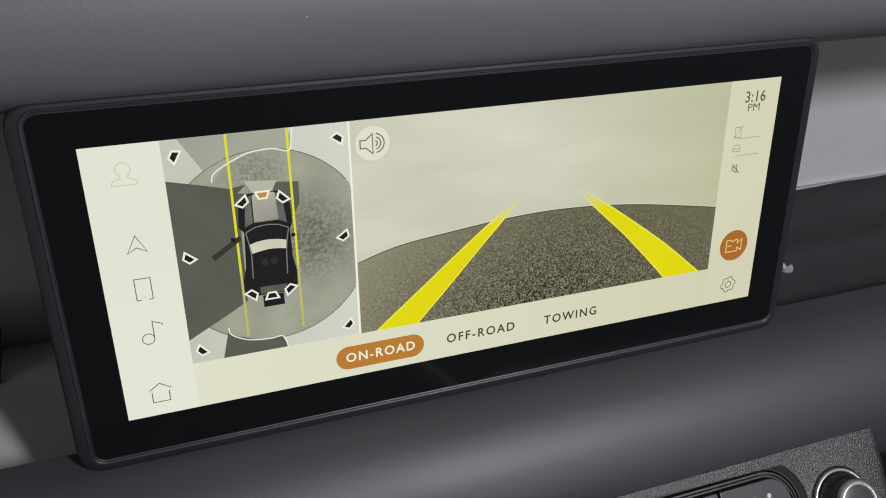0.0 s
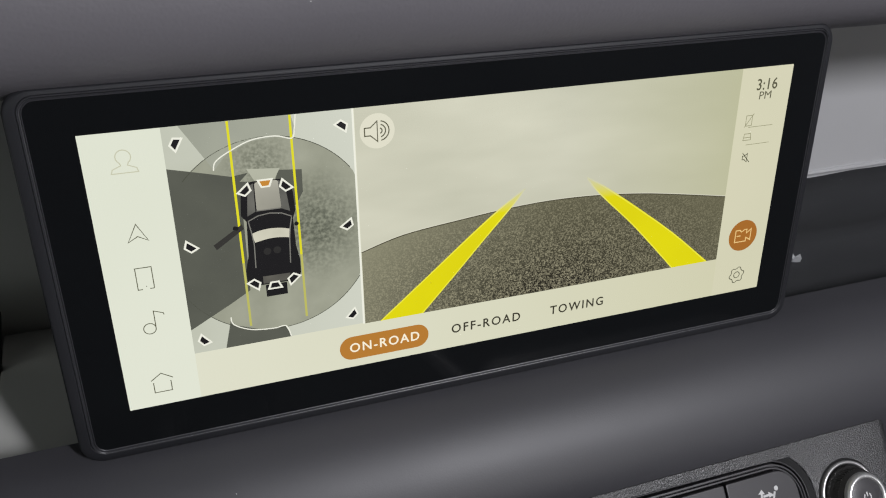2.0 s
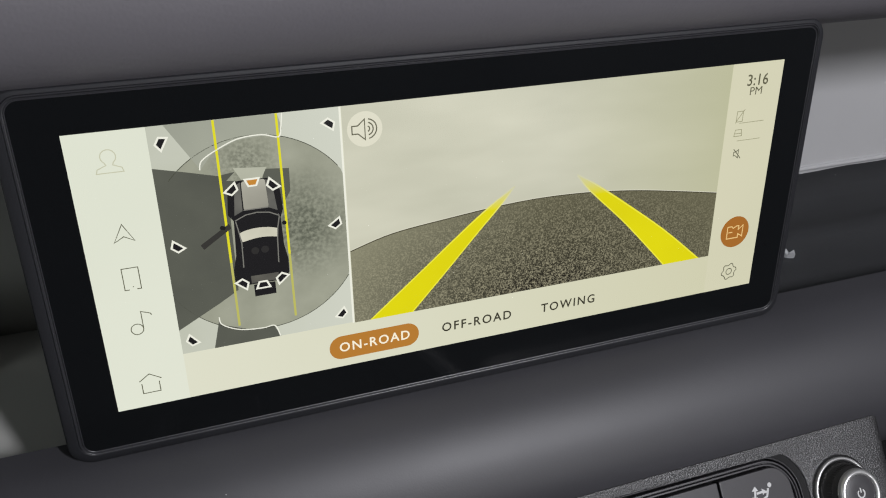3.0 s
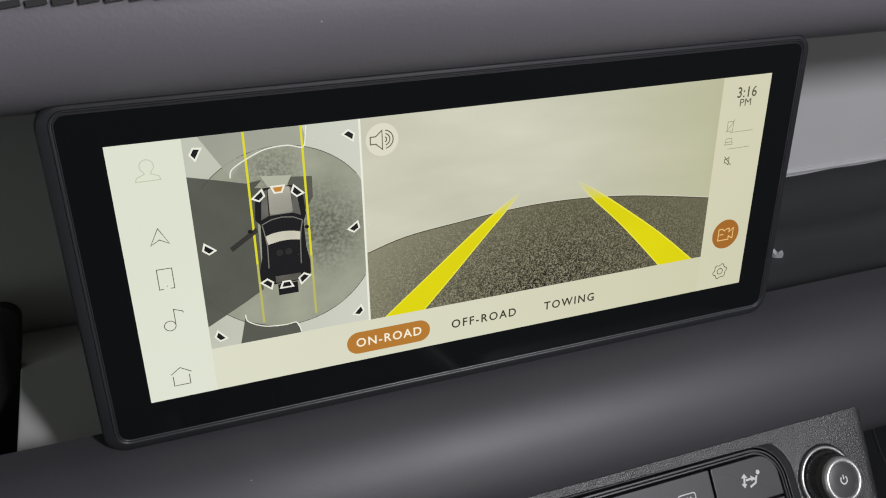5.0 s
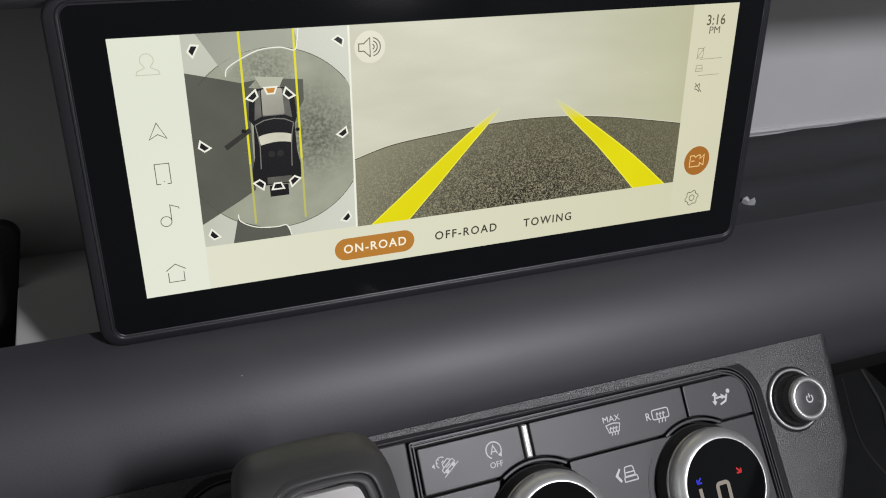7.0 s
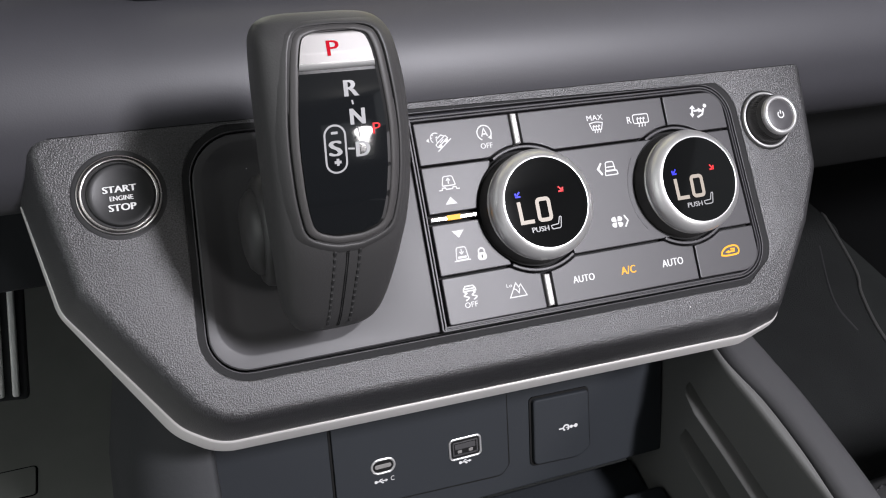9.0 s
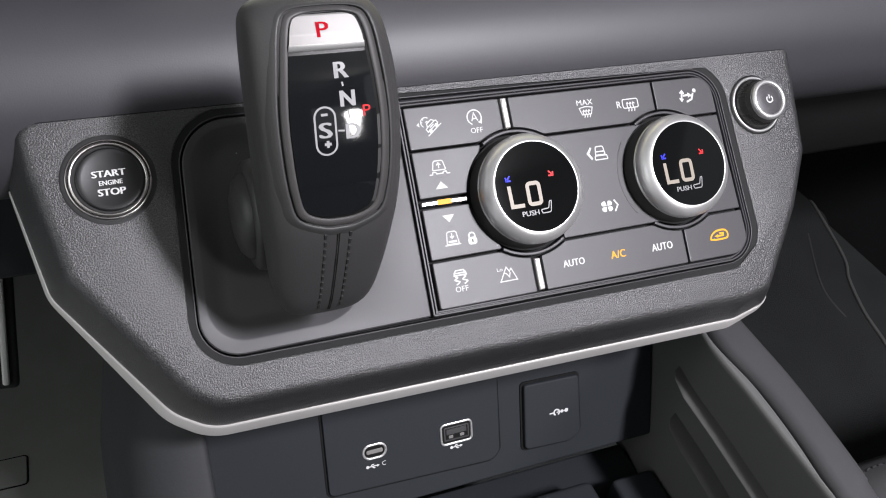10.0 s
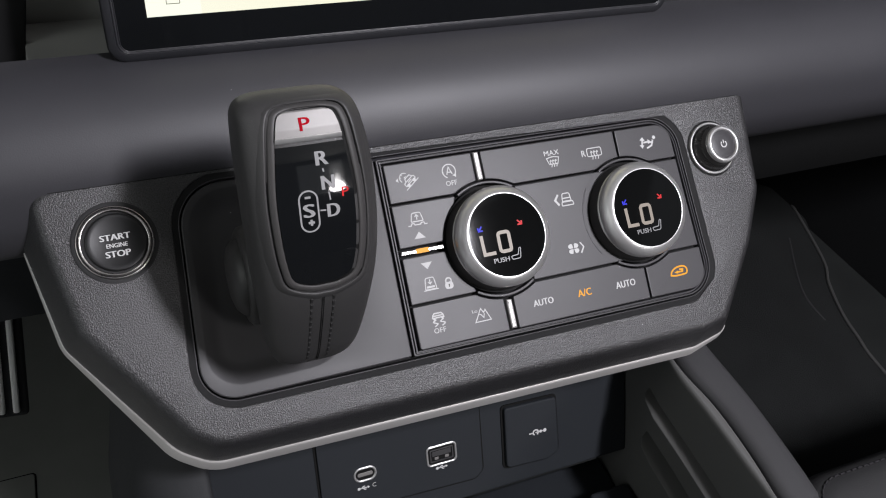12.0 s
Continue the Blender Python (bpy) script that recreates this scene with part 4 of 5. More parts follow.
    kH = key(rounded([(17.3, -21.2, 0.6), (17.3, B - 0.3, 0.6), (89.4, B - 0.7, 0.6), (89.4, -21.2, 0.6)], 3))
    kI = key(rounded([(90.3, -21.2, 0.6), (90.3, B - 0.7, 0.6), (124.2, B - 1.0, 12), (123.6, -21.2, 0.6)], 8))
    mid = part("centre_plate", slab(rounded([(30, 24.9, 0.6), (30, -20.2, 0.6), (123.5, -20.2, 0.6), (121.7, 24.9, 0.6)], 3), -5, -0.7, 0.45, 3), BUTTON, c, "satin grey plate between the dials", 28)
    # pale bars between the keys
    for u, lo, hi in ((13.6, 30.3, 43.5), (14.9, -39.9, -26.4)):
        part("accent_bar", slab(box_plan(u - 1.35, u + 1.35, lo, hi, 0.4, 2), -5, 0.0, 0.7, 3), SILVER, c, "pale metal accent bar")

    # ---- printed symbols ----
    n = -0.28

    def icon(parent, name, lines, w=0.55, mat=PRINT, extra=None, n=n, fills=()):
        bm = bmesh.new()
        for pts, closed in lines:
            stroke(pts, w * 0.84, n, bm, closed)
        for f in fills:
            poly(f, n + 0.01, bm)
        if extra:
            for args in extra:
                for k in ((-0.12, 0.12) if len(args[0]) == 4 or "/" in args[0] else (-0.04, 0.04)):
                    writing(args[0], args[1] + k, args[2] + k, *args[3:5], n + 0.01 * k, 1.05, bm)
        return flat_part(name, bm, mat, parent)

    def at(u, v, pts):
        return [(u + x, v + y) for x, y in pts]

    def turned(u, v, a, k, pts):
        ca, sa = math.cos(radians(a)) * k, math.sin(radians(a)) * k
        return [(u + x * ca - y * sa, v + x * sa + y * ca) for x, y in pts]

    # hill descent: a small car nose-down on a slope beside a gauge; engine stop-start off
    u, v = -20.6, 35.0
    slope = lambda pts: turned(u, v, 37, 0.80, pts)
    icon(kA, "hill_icon", [(slope([(-3.7, -0.9), (-3.6, 0.7), (-2.2, 1.1), (-1.3, 2.7), (2.2, 2.7), (3.1, 1.0), (3.9, 0.7), (3.9, -0.9)]), True), (slope([(-2.4, 1.0), (3.0, 1.0)]), False), (slope([(-1.4, 0.1), (1.6, 0.1)]), False),
                           (slope([(-5.2, -2.4), (5.0, -2.4)]), False), (arc(-23.0, 36.7, 2.15, 55, 235, 12), False), ([(-23.0, 36.7), (-22.1, 37.3)], False), ([(-24.4, 38.3), (-23.9, 37.8)], False), ([(-25.1, 36.9), (-24.4, 36.8)], False)],
         0.5, fills=[slope(circle_plan(-2.2, -1.4, 1.05, 12)), slope(circle_plan(2.4, -1.4, 1.05, 12)), [(-27.2, 35.9), (-26.0, 36.9), (-25.9, 35.0)]])
    u, v = -1.1, 36.6
    icon(kA, "stop_start_icon", [(arc(u, v, 3.2, -48, 245, 20), False), (at(u, v, [(-1.35, -1.5), (0, 1.9), (1.35, -1.5)]), False), (at(u, v, [(-0.8, -0.5), (0.8, -0.5)]), False)], 0.62,
         extra=[("OFF", u - 2.6, u + 2.8, 29.9, 32.2)], fills=[at(u, v, [(1.3, -2.1), (3.2, -1.2), (2.9, -3.2)])])

    def waves(u, v, w, h):
        """Three wavy arrows that rise through a windscreen."""
        out = []
        for k in (-1, 0, 1):
            x = u + k * w
            out.append((spline([(x, v), (x + 0.35, v + h * 0.3), (x - 0.3, v + h * 0.6), (x + 0.05, v + h)], 4), False))
            out.append((at(x, v + h, [(-0.5, -0.7), (0.05, 0), (0.6, -0.7)]), False))
        return out

    u, v = 52.6, 33.6
    icon(kB, "front_demist_icon", [(spline(at(u, v, [(-3.3, 1.5), (0, 2.0), (3.3, 1.5)]), 4) + at(u, v, [(2.3, -1.5), (-2.3, -1.5)]), True)] + waves(u, v - 2.9, 1.35, 3.4), 0.52, extra=[("MAX", u - 4.1, u + 3.9, 36.4, 38.8)])
    u, v = 75.7, 34.7
    icon(kB, "rear_demist_icon", [(rounded([(u - 4.0, v - 1.9, 0.8), (u + 4.0, v - 1.9, 0.8), (u + 4.0, v + 2.1, 0.8), (u - 4.0, v + 2.1, 0.8)], 3), True)] + waves(u, v - 3.6, 1.55, 4.2), 0.55, extra=[("R", u - 7.1, u - 4.9, v - 1.6, v + 1.5)])
    # a seated figure mark with two arrows of air
    u, v = 107.0, 35.0
    icon(kC, "airflow_icon", [(at(u, v, [(3.3, 1.2), (2.0, -1.6), (-0.9, -2.7)]), False), (at(u, v, [(-3.5, -1.2), (-2.7, 2.1)]), False), (at(u, v, [(-2.4, 0.4), (0.6, 0.5)]), False), (at(u, v, [(2.9, 0.0), (1.0, 0.2)]), False)], 1.05,
         fills=[circle_plan(u + 4.2, v + 2.3, 0.95, 12), at(u, v, [(-4.4, 1.7), (-2.5, 3.2), (-1.4, 1.2)]), at(u, v, [(-4.8, -0.5), (-3.6, -2.6), (-2.2, -1.1)]), at(u, v, [(0.2, 1.8), (1.9, 0.6), (0.3, -0.8)])])
    # ride height
    u, v = -21.0, 17.4
    icon(kD, "raise_icon", [(rounded([(u - 2.9, v - 0.9, 0.3), (u - 2.0, v + 3.0, 0.9), (u + 2.0, v + 3.0, 0.9), (u + 2.9, v - 0.9, 0.3)], 3), True), (at(u, v, [(-4.6, -2.6), (-3.2, -2.6), (-3.0, -1.7), (-1.7, -1.7), (-1.4, -2.4), (1.4, -2.4), (1.7, -1.7), (3.0, -1.7), (3.2, -2.6), (4.6, -2.6)]), False), (at(u, v, [(0, -0.2), (0, 1.6)]), False), (at(u, v, [(-0.9, 1.1), (0, 2.1), (0.9, 1.1)]), False)],
         0.55, fills=[at(u - 0.3, v - 7.2, [(-2.7, -1.5), (2.7, -1.5), (0, 1.6)])])
    icon(bar, "amber_bar", [], 0.5, AMBER, fills=[box_plan(-24.4, -18.2, 2.2, 4.3, 0.4, 3)], n=-0.42)
    u, v = -21.0, -12.0
    icon(kF, "lower_icon", [(rounded([(u - 2.7, v - 2.6, 0.3), (u - 2.0, v + 2.6, 0.9), (u + 2.0, v + 2.6, 0.9), (u + 2.7, v - 2.6, 0.3)], 3), True), (at(u, v, [(-3.6, -2.9), (3.5, -2.9)]), False), (at(u, v, [(0, 1.9), (0, 0.3)]), False), (at(u, v, [(-0.9, 0.7), (0, -0.2), (0.9, 0.7)]), False)],
         0.55, fills=[at(u + 0.1, v + 8.1, [(-2.7, 1.5), (0, -1.6), (2.7, 1.5)]), box_plan(u - 1.9, u + 1.9, v - 2.0, v - 1.1, 0.1, 1)])
    u, v = -12.3, -13.2
    icon(kF, "lock_icon", [(arc(u, v + 0.8, 1.3, 0, 180, 8), False), (at(u, v, [(-1.3, 0.9), (-1.3, -0.2)]), False), (at(u, v, [(1.3, 0.9), (1.3, -0.2)]), False)], 0.8, fills=[box_plan(u - 2.0, u + 2.0, v - 2.9, v + 0.3, 1.2, 4)])
    icon(kF, "lock_keyhole", [([(u, v - 2.0), (u, v - 0.7)], False)], 0.6, GAP, n=n + 0.04)
    icon(kD, "height_tick", [(at(-21.2, 13.3, [(-1.7, 0), (1.7, 0)]), False)], 0.35, SMOOTH)
    icon(kF, "height_tick", [(at(-21.0, -7.4, [(-1.7, 0), (1.7, 0)]), False)], 0.35, SMOOTH)
    # stability off, low range
    u, v = -20.6, -27.9
    skid = [(0.5, -0.5), (-1.1, -1.5), (0.9, -2.4), (-0.7, -3.5)]
    icon(kG, "stability_icon", [(at(u, v, [(-2.7, 0.3), (-2.5, 1.3), (-1.7, 2.3), (1.7, 2.3), (2.5, 1.3), (2.7, 0.3)]), True), (at(u, v, [(-2.2, 1.2), (2.2, 1.2)]), False), (spline(at(u - 1.6, v, skid), 4), False), (spline(at(u + 1.9, v, skid), 4), False)], 0.68,
         extra=[("OFF", u - 3.1, u + 2.5, -34.4, -32.1)], fills=[box_plan(u - 2.5, u - 1.4, v - 0.5, v + 0.2, 0.1, 1), box_plan(u + 1.4, u + 2.5, v - 0.5, v + 0.2, 0.1, 1)])
    u, v = 0.3, -30.8
    icon(kG, "low_range_icon", [(at(u, v, [(-3.7, -2.8), (-0.2, 3.0), (0.9, 1.0), (1.9, 2.2), (4.0, -2.8)]), True), (at(u, v, [(-1.5, 0.7), (-0.4, 0.1), (0.6, -1.3), (1.2, 0.6)]), False)], 0.55, extra=[("Lo", -4.2, -1.7, -29.2, -27.7)])
    # climate
    icon(kH, "auto_text", [], extra=[("AUTO", 26.7, 37.1, -32.6, -29.6)])
    icon(kH, "ac_text", [], 0.5, AMBER, extra=[("A/C", 50.5, 57.8, -32.8, -29.4)])
    icon(kH, "auto_text", [], extra=[("AUTO", 71.7, 82.6, -33.0, -29.7)])
    u, v = 108.5, -31.0
    icon(kI, "recirculation_icon", [(spline(at(u, v, [(-4.8, -1.6), (-4.2, 0.0), (-2.2, 1.5), (0.4, 2.1), (3.4, 1.9), (4.8, 0.6), (4.7, -1.2), (3.4, -2.0), (-2.0, -2.1), (-4.8, -1.6)]), 3)[:-1], True), (at(u, v, [(-1.6, -0.5), (2.2, -0.5), (2.5, 0.5), (0.4, 0.7)]), False)],
         0.95, AMBER, fills=[at(u, v, [(-0.6, 0.3), (-2.7, -0.5), (-0.6, -1.3)])])
    u, v = 53.9, 14.4
    icon(mid, "seat_heat_icon", [(rounded([(u - 0.9, v - 0.9, 0.2), (u - 0.4, v + 2.9, 0.8), (u + 3.4, v + 2.9, 0.8), (u + 3.9, v - 0.9, 0.2)], 3), True), (at(u, v, [(-0.4, 0.6), (3.5, 0.6)]), False), (rounded([(u - 1.4, v - 3.0, 0.3), (u - 1.2, v - 1.2, 0.3), (u + 4.6, v - 1.2, 0.3), (u + 5.0, v - 3.0, 0.3)], 3), True)], 0.6, n=-0.6,
         fills=[at(u, v, [(-3.0, 3.0), (-5.3, 0.2), (-3.2, -2.8), (-2.4, -2.2), (-3.9, 0.2), (-2.3, 2.5)])])
    u, v = 54.6, -9.6
    fan = [spline(at(u - 1.0, v, [(0.2 * sx, 0.2 * sy), (2.3 * sx, 0.3 * sy), (2.7 * sx, 1.6 * sy), (1.4 * sx, 2.4 * sy), (0.3 * sx, 2.1 * sy)]), 3)[:-1] for sx, sy in ((1, 1), (-1, 1), (1, -1), (-1, -1))]
    icon(mid, "fan_icon", [(at(u, v, [(2.9, 2.5), (4.5, 0), (2.7, -2.7)]), False)], 0.85, n=-0.6, fills=fan)
    icon(mid, "fan_tick", [(at(54.2, -15.7, [(-2.2, 0), (2.2, 0.1)]), False)], 0.4, SMOOTH, n=-0.6)
    icon(mid, "seat_tick", [(at(52.8, 21.0, [(-1.6, 0), (1.6, 0)]), False)], 0.35, SMOOTH, n=-0.6)

    # ---- climate dials ----
    def dial(u, v):
        k = part("dial", lathe([(24.2, -5), (24.2, -0.2), (24.0, 0.4), (23.5, 2.6), (23.0, 5.0), (22.6, 5.4)], u, v), DIALBODY, c, "satin black dial body", 30)
        part("dial_gap", lathe([(25.0, -5), (25.0, -0.58), (24.0, -0.58)], u, v), GAP, k, "dark gap round the dial", 30)
        for a0, a1 in ((58, 122), (-122, -56)):
            band = arc(u, v, 27.2, a0, a1, 24) + arc(u, v, 25.9, a1, a0, 24)
            part("dial_collar", slab(band, -4, -0.1, 0.35, 2), BUTTON, k, "raised rim segment", 28)
        part("dial_ring", lathe([(22.4, 5.0), (23.0, 5.2), (23.2, 5.6), (23.1, 6.0), (22.7, 6.3), (23.0, 6.7), (23.3, 7.8), (23.2, 9.2), (22.7, 10.6), (21.9, 11.7), (20.9, 12.6), (20.0, 13.15), (19.3, 13.45), (18.9, 13.55), (18.76, 13.5), (18.75, 12.8)], u, v, 96), CHROME, k, "satin chrome ring", 40)
        part("dial_glass", lathe([(18.85, 12.0), (18.8, 13.1), (18.6, 13.2), (18.2, 13.22)], u, v), DIALGLASS, k, "round black display", 20)
        z = 13.5
        bm = bmesh.new()
        # seven-segment style figures
        lo, hi, w = v - 7.1, v + 1.5, 1.6
        stroke([(u - 12.7, hi), (u - 12.5, lo), (u - 7.0, lo)], w, z, bm)
        stroke(rounded([(u - 4.6, lo, 1.2), (u + 0.7, lo, 1.2), (u + 0.7, hi, 1.2), (u - 4.5, hi, 1.2)], 3), w, z, bm, True)
        flat_part("lit_reading", bm, DIGIT, k, "lit letters LO")
        bm = bmesh.new()
        for q in (-0.08, 0.08):
            writing("PUSH", u - 8.8 + q, u - 1.3 + q, v - 11.7, v - 9.6, z + 0.01 * q, 1.0, bm)
        # outline of a seat
        stroke(rounded([(u - 0.2, v - 9.9, 0.3), (u + 0.3, v - 11.4, 0.5), (u + 4.2, v - 11.3, 0.9), (u + 5.1, v - 6.6, 0.5), (u + 4.2, v - 6.8, 0.4), (u + 3.3, v - 9.6, 0.5)], 3), 0.42, z, bm, True)
        flat_part("push_text", bm, LETTER, k)
        for dx, mat, s in ((-12.5, BLUE, 1), (7.2, RED, -1)):
            x, y = u + dx, v + 4.8
            bm = stroke([(x - 1.0 * s, y + 0.4), (x - 0.8 * s, y - 1.2), (x + 1.2 * s, y - 1.2)], 0.7, z)
            stroke([(x - 0.8 * s, y - 1.2), (x + 1.0 * s, y + 0.8)], 0.7, z, bm)
            flat_part("arrow", bm, mat, k)
        return k

    dial(*K1), dial(*K2)
    part("ring_ridge", slab(arc(*K2, 27.8, 146, 218, 24) + arc(*K2, 27.35, 218, 146, 24), -2, -0.5, 0.12, 2), BUTTON, mid, "faint moulded ridge beside the dial", 40)

    # ---- volume knob ----
    u, v = 143.9, 26.9
    kn = part("volume_knob", lathe([(11.7, -1.5), (11.6, 0.0), (11.2, 3), (10.3, 6.0), (9.6, 8.2)], u, v), DIALBODY, c, "dark volume knob", 30)
    part("recess", lathe([(14.5, -1.5), (14.5, 0.06), (14.1, 0.08), (12.0, 0.06)], u, v), GAP, kn, "dark gap round the knob", 30)
    part("base_ring", lathe([(13.6, 0.0), (13.55, 0.9), (13.3, 1.3), (12.8, 1.4), (12.4, 1.2), (12.25, 0.8), (12.2, 0.0)], u, v), CHROME, kn, "thin chrome base ring", 60)
    knurl = bmesh.new()
    for k in range(60):
        a = 2 * math.pi * k / 60
        bmesh.ops.create_cube(knurl, size=1, matrix=Matrix.Translation(((u + 10.95 * math.cos(a)) * K, (v + 10.95 * math.sin(a)) * K, 3.6 * K)) @ Matrix.Rotation(a, 4, "Z") @ Matrix.Rotation(radians(-11), 4, "Y") @ Matrix.Diagonal((0.30 * K, 0.28 * K, 5.6 * K, 1)))
    part("knurl", knurl, DIALBODY, kn, "fine ribs round the grip")
    part("cap_ring", lathe([(9.2, 7.6), (9.5, 8.0), (9.45, 9.6), (9.1, 10.4), (8.4, 10.8), (7.8, 10.8), (7.3, 10.4), (7.2, 9.8)], u, v), CHROME, kn, "satin chrome cap ring", 60)
    part("cap", lathe([(7.3, 9.4), (7.2, 9.9), (6.7, 10.1), (3, 10.1)], u, v), BUTTON, kn)
    bm = stroke(arc(u, v, 1.6, 130, 410, 16), 0.6, 10.25)
    stroke([(u, v + 0.3), (u, v + 2.1)], 0.6, 10.25, bm)
    flat_part("power_icon", bm, PRINT, kn)

    # ---- start button ----
    u, v = -146.9, 29.3
    st = part("start_button", lathe([(16.6, -1.2), (16.5, 0.05), (16.2, 0.09), (15.6, 0.06), (14.9, 0.06), (14.6, 0.05), (11.6, 0.04)], u, v), INK, c, "round start button", 30)
    part("outer_ring", lathe([(14.8, -1.0), (14.75, 0.5), (14.5, 0.9), (14.2, 0.9), (14.0, 0.4), (13.95, -1.3)], u, v), DARKCHROME, st, "dark chrome ring", 60)
    part("inner_ring", lathe([(13.7, -1.0), (13.65, 0.6), (13.25, 1.2), (12.75, 1.2), (12.4, 0.6), (12.3, -1.3)], u, v), DARKCHROME, st, "thin chrome ring", 60)
    u += 0.4
    part("button_cap", lathe([(11.7, -0.9), (11.7, 0.4), (11.4, 0.85), (10.8, 0.95), (9.4, 0.75), (7.0, 0.4), (4.0, 0.2), (1.5, 0.15)], u, v), INK, st, "dished satin cap", 60)
    bm = bmesh.new()
    for k in (-0.15, 0.15):
        writing("START", -152.3 + k, -140.9 + k, 30.2, 32.6, 1.0 + 0.01 * k, 1.0, bm)
        writing("STOP", -151.1 + k, -141.8 + k, 23.4, 25.9, 1.0 + 0.01 * k, 1.0, bm)
    for k in (-0.07, 0.07):
        writing("ENGINE", -150.3 + k, -142.4 + k, 27.2, 28.9, 1.0 + 0.01 * k, 1.0, bm)
    flat_part("button_text", bm, PRINT, st)
    return c


control_panel()


# ---- gear lever ----
def gear_lever():
    g = thing("gear_lever", LEVERF, "black leather automatic gear lever with a glossy selector display", "gear lever")
    # height, half width, front, back, middle
    SECT = [(34.6, 9, -10, -17, -1.6), (34.0, 14.0, -7.0, -21, -1.5), (32.2, 17.6, -3.2, -25, -1.3), (29.0, 19.8, -0.4, -28, -0.9), (24, 20.9, 1.4, -30, -0.3), (14, 21.9, 2.8, -31, 0.4), (3, 22.2, 3.3, -32, 0.8), (-8, 22.2, 2.9, -33, 0.9), (-18, 21.9, 1.4, -35, 0.9),
            (-28, 21.3, -1.4, -37, 0.7), (-36, 20.4, -4.8, -38, 0.4), (-46, 19.4, -11.0, -40, 0.2), (-56, 18.0, -18.0, -42, 0), (-63, 16.4, -23.4, -44, 0), (-68, 14.2, -28.5, -45, 0), (-71, 11.2, -33.0, -46, 0), (-72.5, 7, -37, -46.5, 0)]
    vs = [s[0] for s in SECT][::-1]

    def at_v(v):
        return tuple(float(np.interp(v, vs, [s[i] for s in SECT][::-1])) for i in (1, 2, 3))

    P = 3.2

    def surf(u, v):
        a, f, b = at_v(v)
        return (f + b) / 2 + (f - b) / 2 * max(0.0, 1 - abs(u / a) ** P) ** (1 / P)

    bm = bmesh.new()
    rings = []
    N = 56
    dense = spline([s for s in SECT], 4)
    for v, a, f, b, mid in dense:
        row = []
        for k in range(N):
            t = 2 * math.pi * k / N
            cu, sn = math.cos(t), math.sin(t)
            row.append(bm.verts.new((mid * K + a * math.copysign(abs(cu) ** (2 / P), cu) * K, v * K, ((f + b) / 2 + (f - b) / 2 * math.copysign(abs(sn) ** (2 / P), sn)) * K)))
        rings.append(row)
    for a, b in zip(rings, rings[1:]):
        ring_faces(bm, a, b)
    bm.faces.new(rings[0][::-1]), bm.faces.new(rings[-1])
    body = part("grip", bm, LEVER, g, "smooth black leather grip", 60)

    def outline(grow, seg=4):
        half = [(0, 29.6 + grow * 0.52), (7.0 + grow * 0.6, 29.0 + grow * 0.5), (9.6 + grow * 0.9, 26.0 + grow * 0.35), (11.2 + grow, 16), (12.5 + grow, 2), (12.2 + grow, -12), (11.0 + grow, -22), (9.2 + grow * 0.85, -26.6 - grow * 0.6), (4.5, -28.6 - grow), (0, -28.9 - grow)]
        right = spline(half, seg)
        return right[:-1] + [(-u, v) for u, v in right[::-1]][:-1]

    def band(plans, bm=None):
        """A moulding on the curved face; plans: (growth of the outline, lift)."""
        bm = bm or bmesh.new()
        rows = [[bm.verts.new(((u + 0.6) * K, v * K, (surf(u, v) + lift) * K)) for u, v in outline(gr)] for gr, lift in plans]
        for a, b in zip(rows, rows[1:]):
            ring_faces(bm, a, b)
        return bm, rows

    bm, _ = band([(7.2, -0.5), (6.0, 0.25), (5.0, 0.75), (4.3, 0.95), (3.8, 0.85), (3.5, 0.5), (3.4, -0.4)])
    part("surround", bm, LEVER, g, "raised leather surround", 60)
    bm, _ = band([(3.7, 0.10), (2.7, 0.10)])
    part("groove", bm, GAP, g, "dark groove inside the leather", 60)
    bm, _ = band([(3.05, -0.4), (2.95, 0.45), (2.6, 0.75), (1.8, 0.85), (1.0, 0.75), (0.55, 0.4), (0.4, -0.4)])
    part("inner_frame", bm, FRAME, g, "satin grey inner frame", 60)
    bm, _ = band([(0.6, 0.12), (-0.6, 0.12)])
    part("groove", bm, GAP, g, "dark groove round the display", 60)

    def patch(v0, v1, lift, mat, name, label, w=1.0, inner=0.0):
        """A curved plate that fills the outline between two heights."""
        right = [p for p in outline(inner) if p[0] >= 0]
        right.sort(key=lambda p: p[1])
        ys, xs = [p[1] for p in right], [p[0] for p in right]
        bm = bmesh.new()
        rows = []
        m, q = 26, 14
        for i in range(m + 1):
            v = v0 + (v1 - v0) * i / m
            half = float(np.interp(v, ys, xs)) * w
            rows.append([bm.verts.new((half * (2 * j / q - 1) * K, v * K, (surf(0, v) - 0.004 * (half * (2 * j / q - 1)) ** 2 + lift) * K)) for j in range(q + 1)])
        for i in range(m):
            for j in range(q):
                bm.faces.new((rows[i][j], rows[i][j + 1], rows[i + 1][j + 1], rows[i + 1][j]))
        edge = rows[0] + [r[-1] for r in rows[1:]] + rows[-1][-2::-1] + [r[0] for r in rows[-2:0:-1]]
        low = [bm.verts.new(p.co - Vector((0, 0, 1.6 * K))) for p in edge]
        ring_faces(bm, low, edge)
        return part(name, bm, mat, g, label, 50)

    disp = patch(-28.6, 18.7, 0.45, GLOSS, "selector_display", "glossy black selector display")
    pk = patch(21.4, 29.3, 1.25, PLATE, "park_button", "silver park button")
    # bright bevel along the button's lower edge
    bm = bmesh.new()
    rows = []
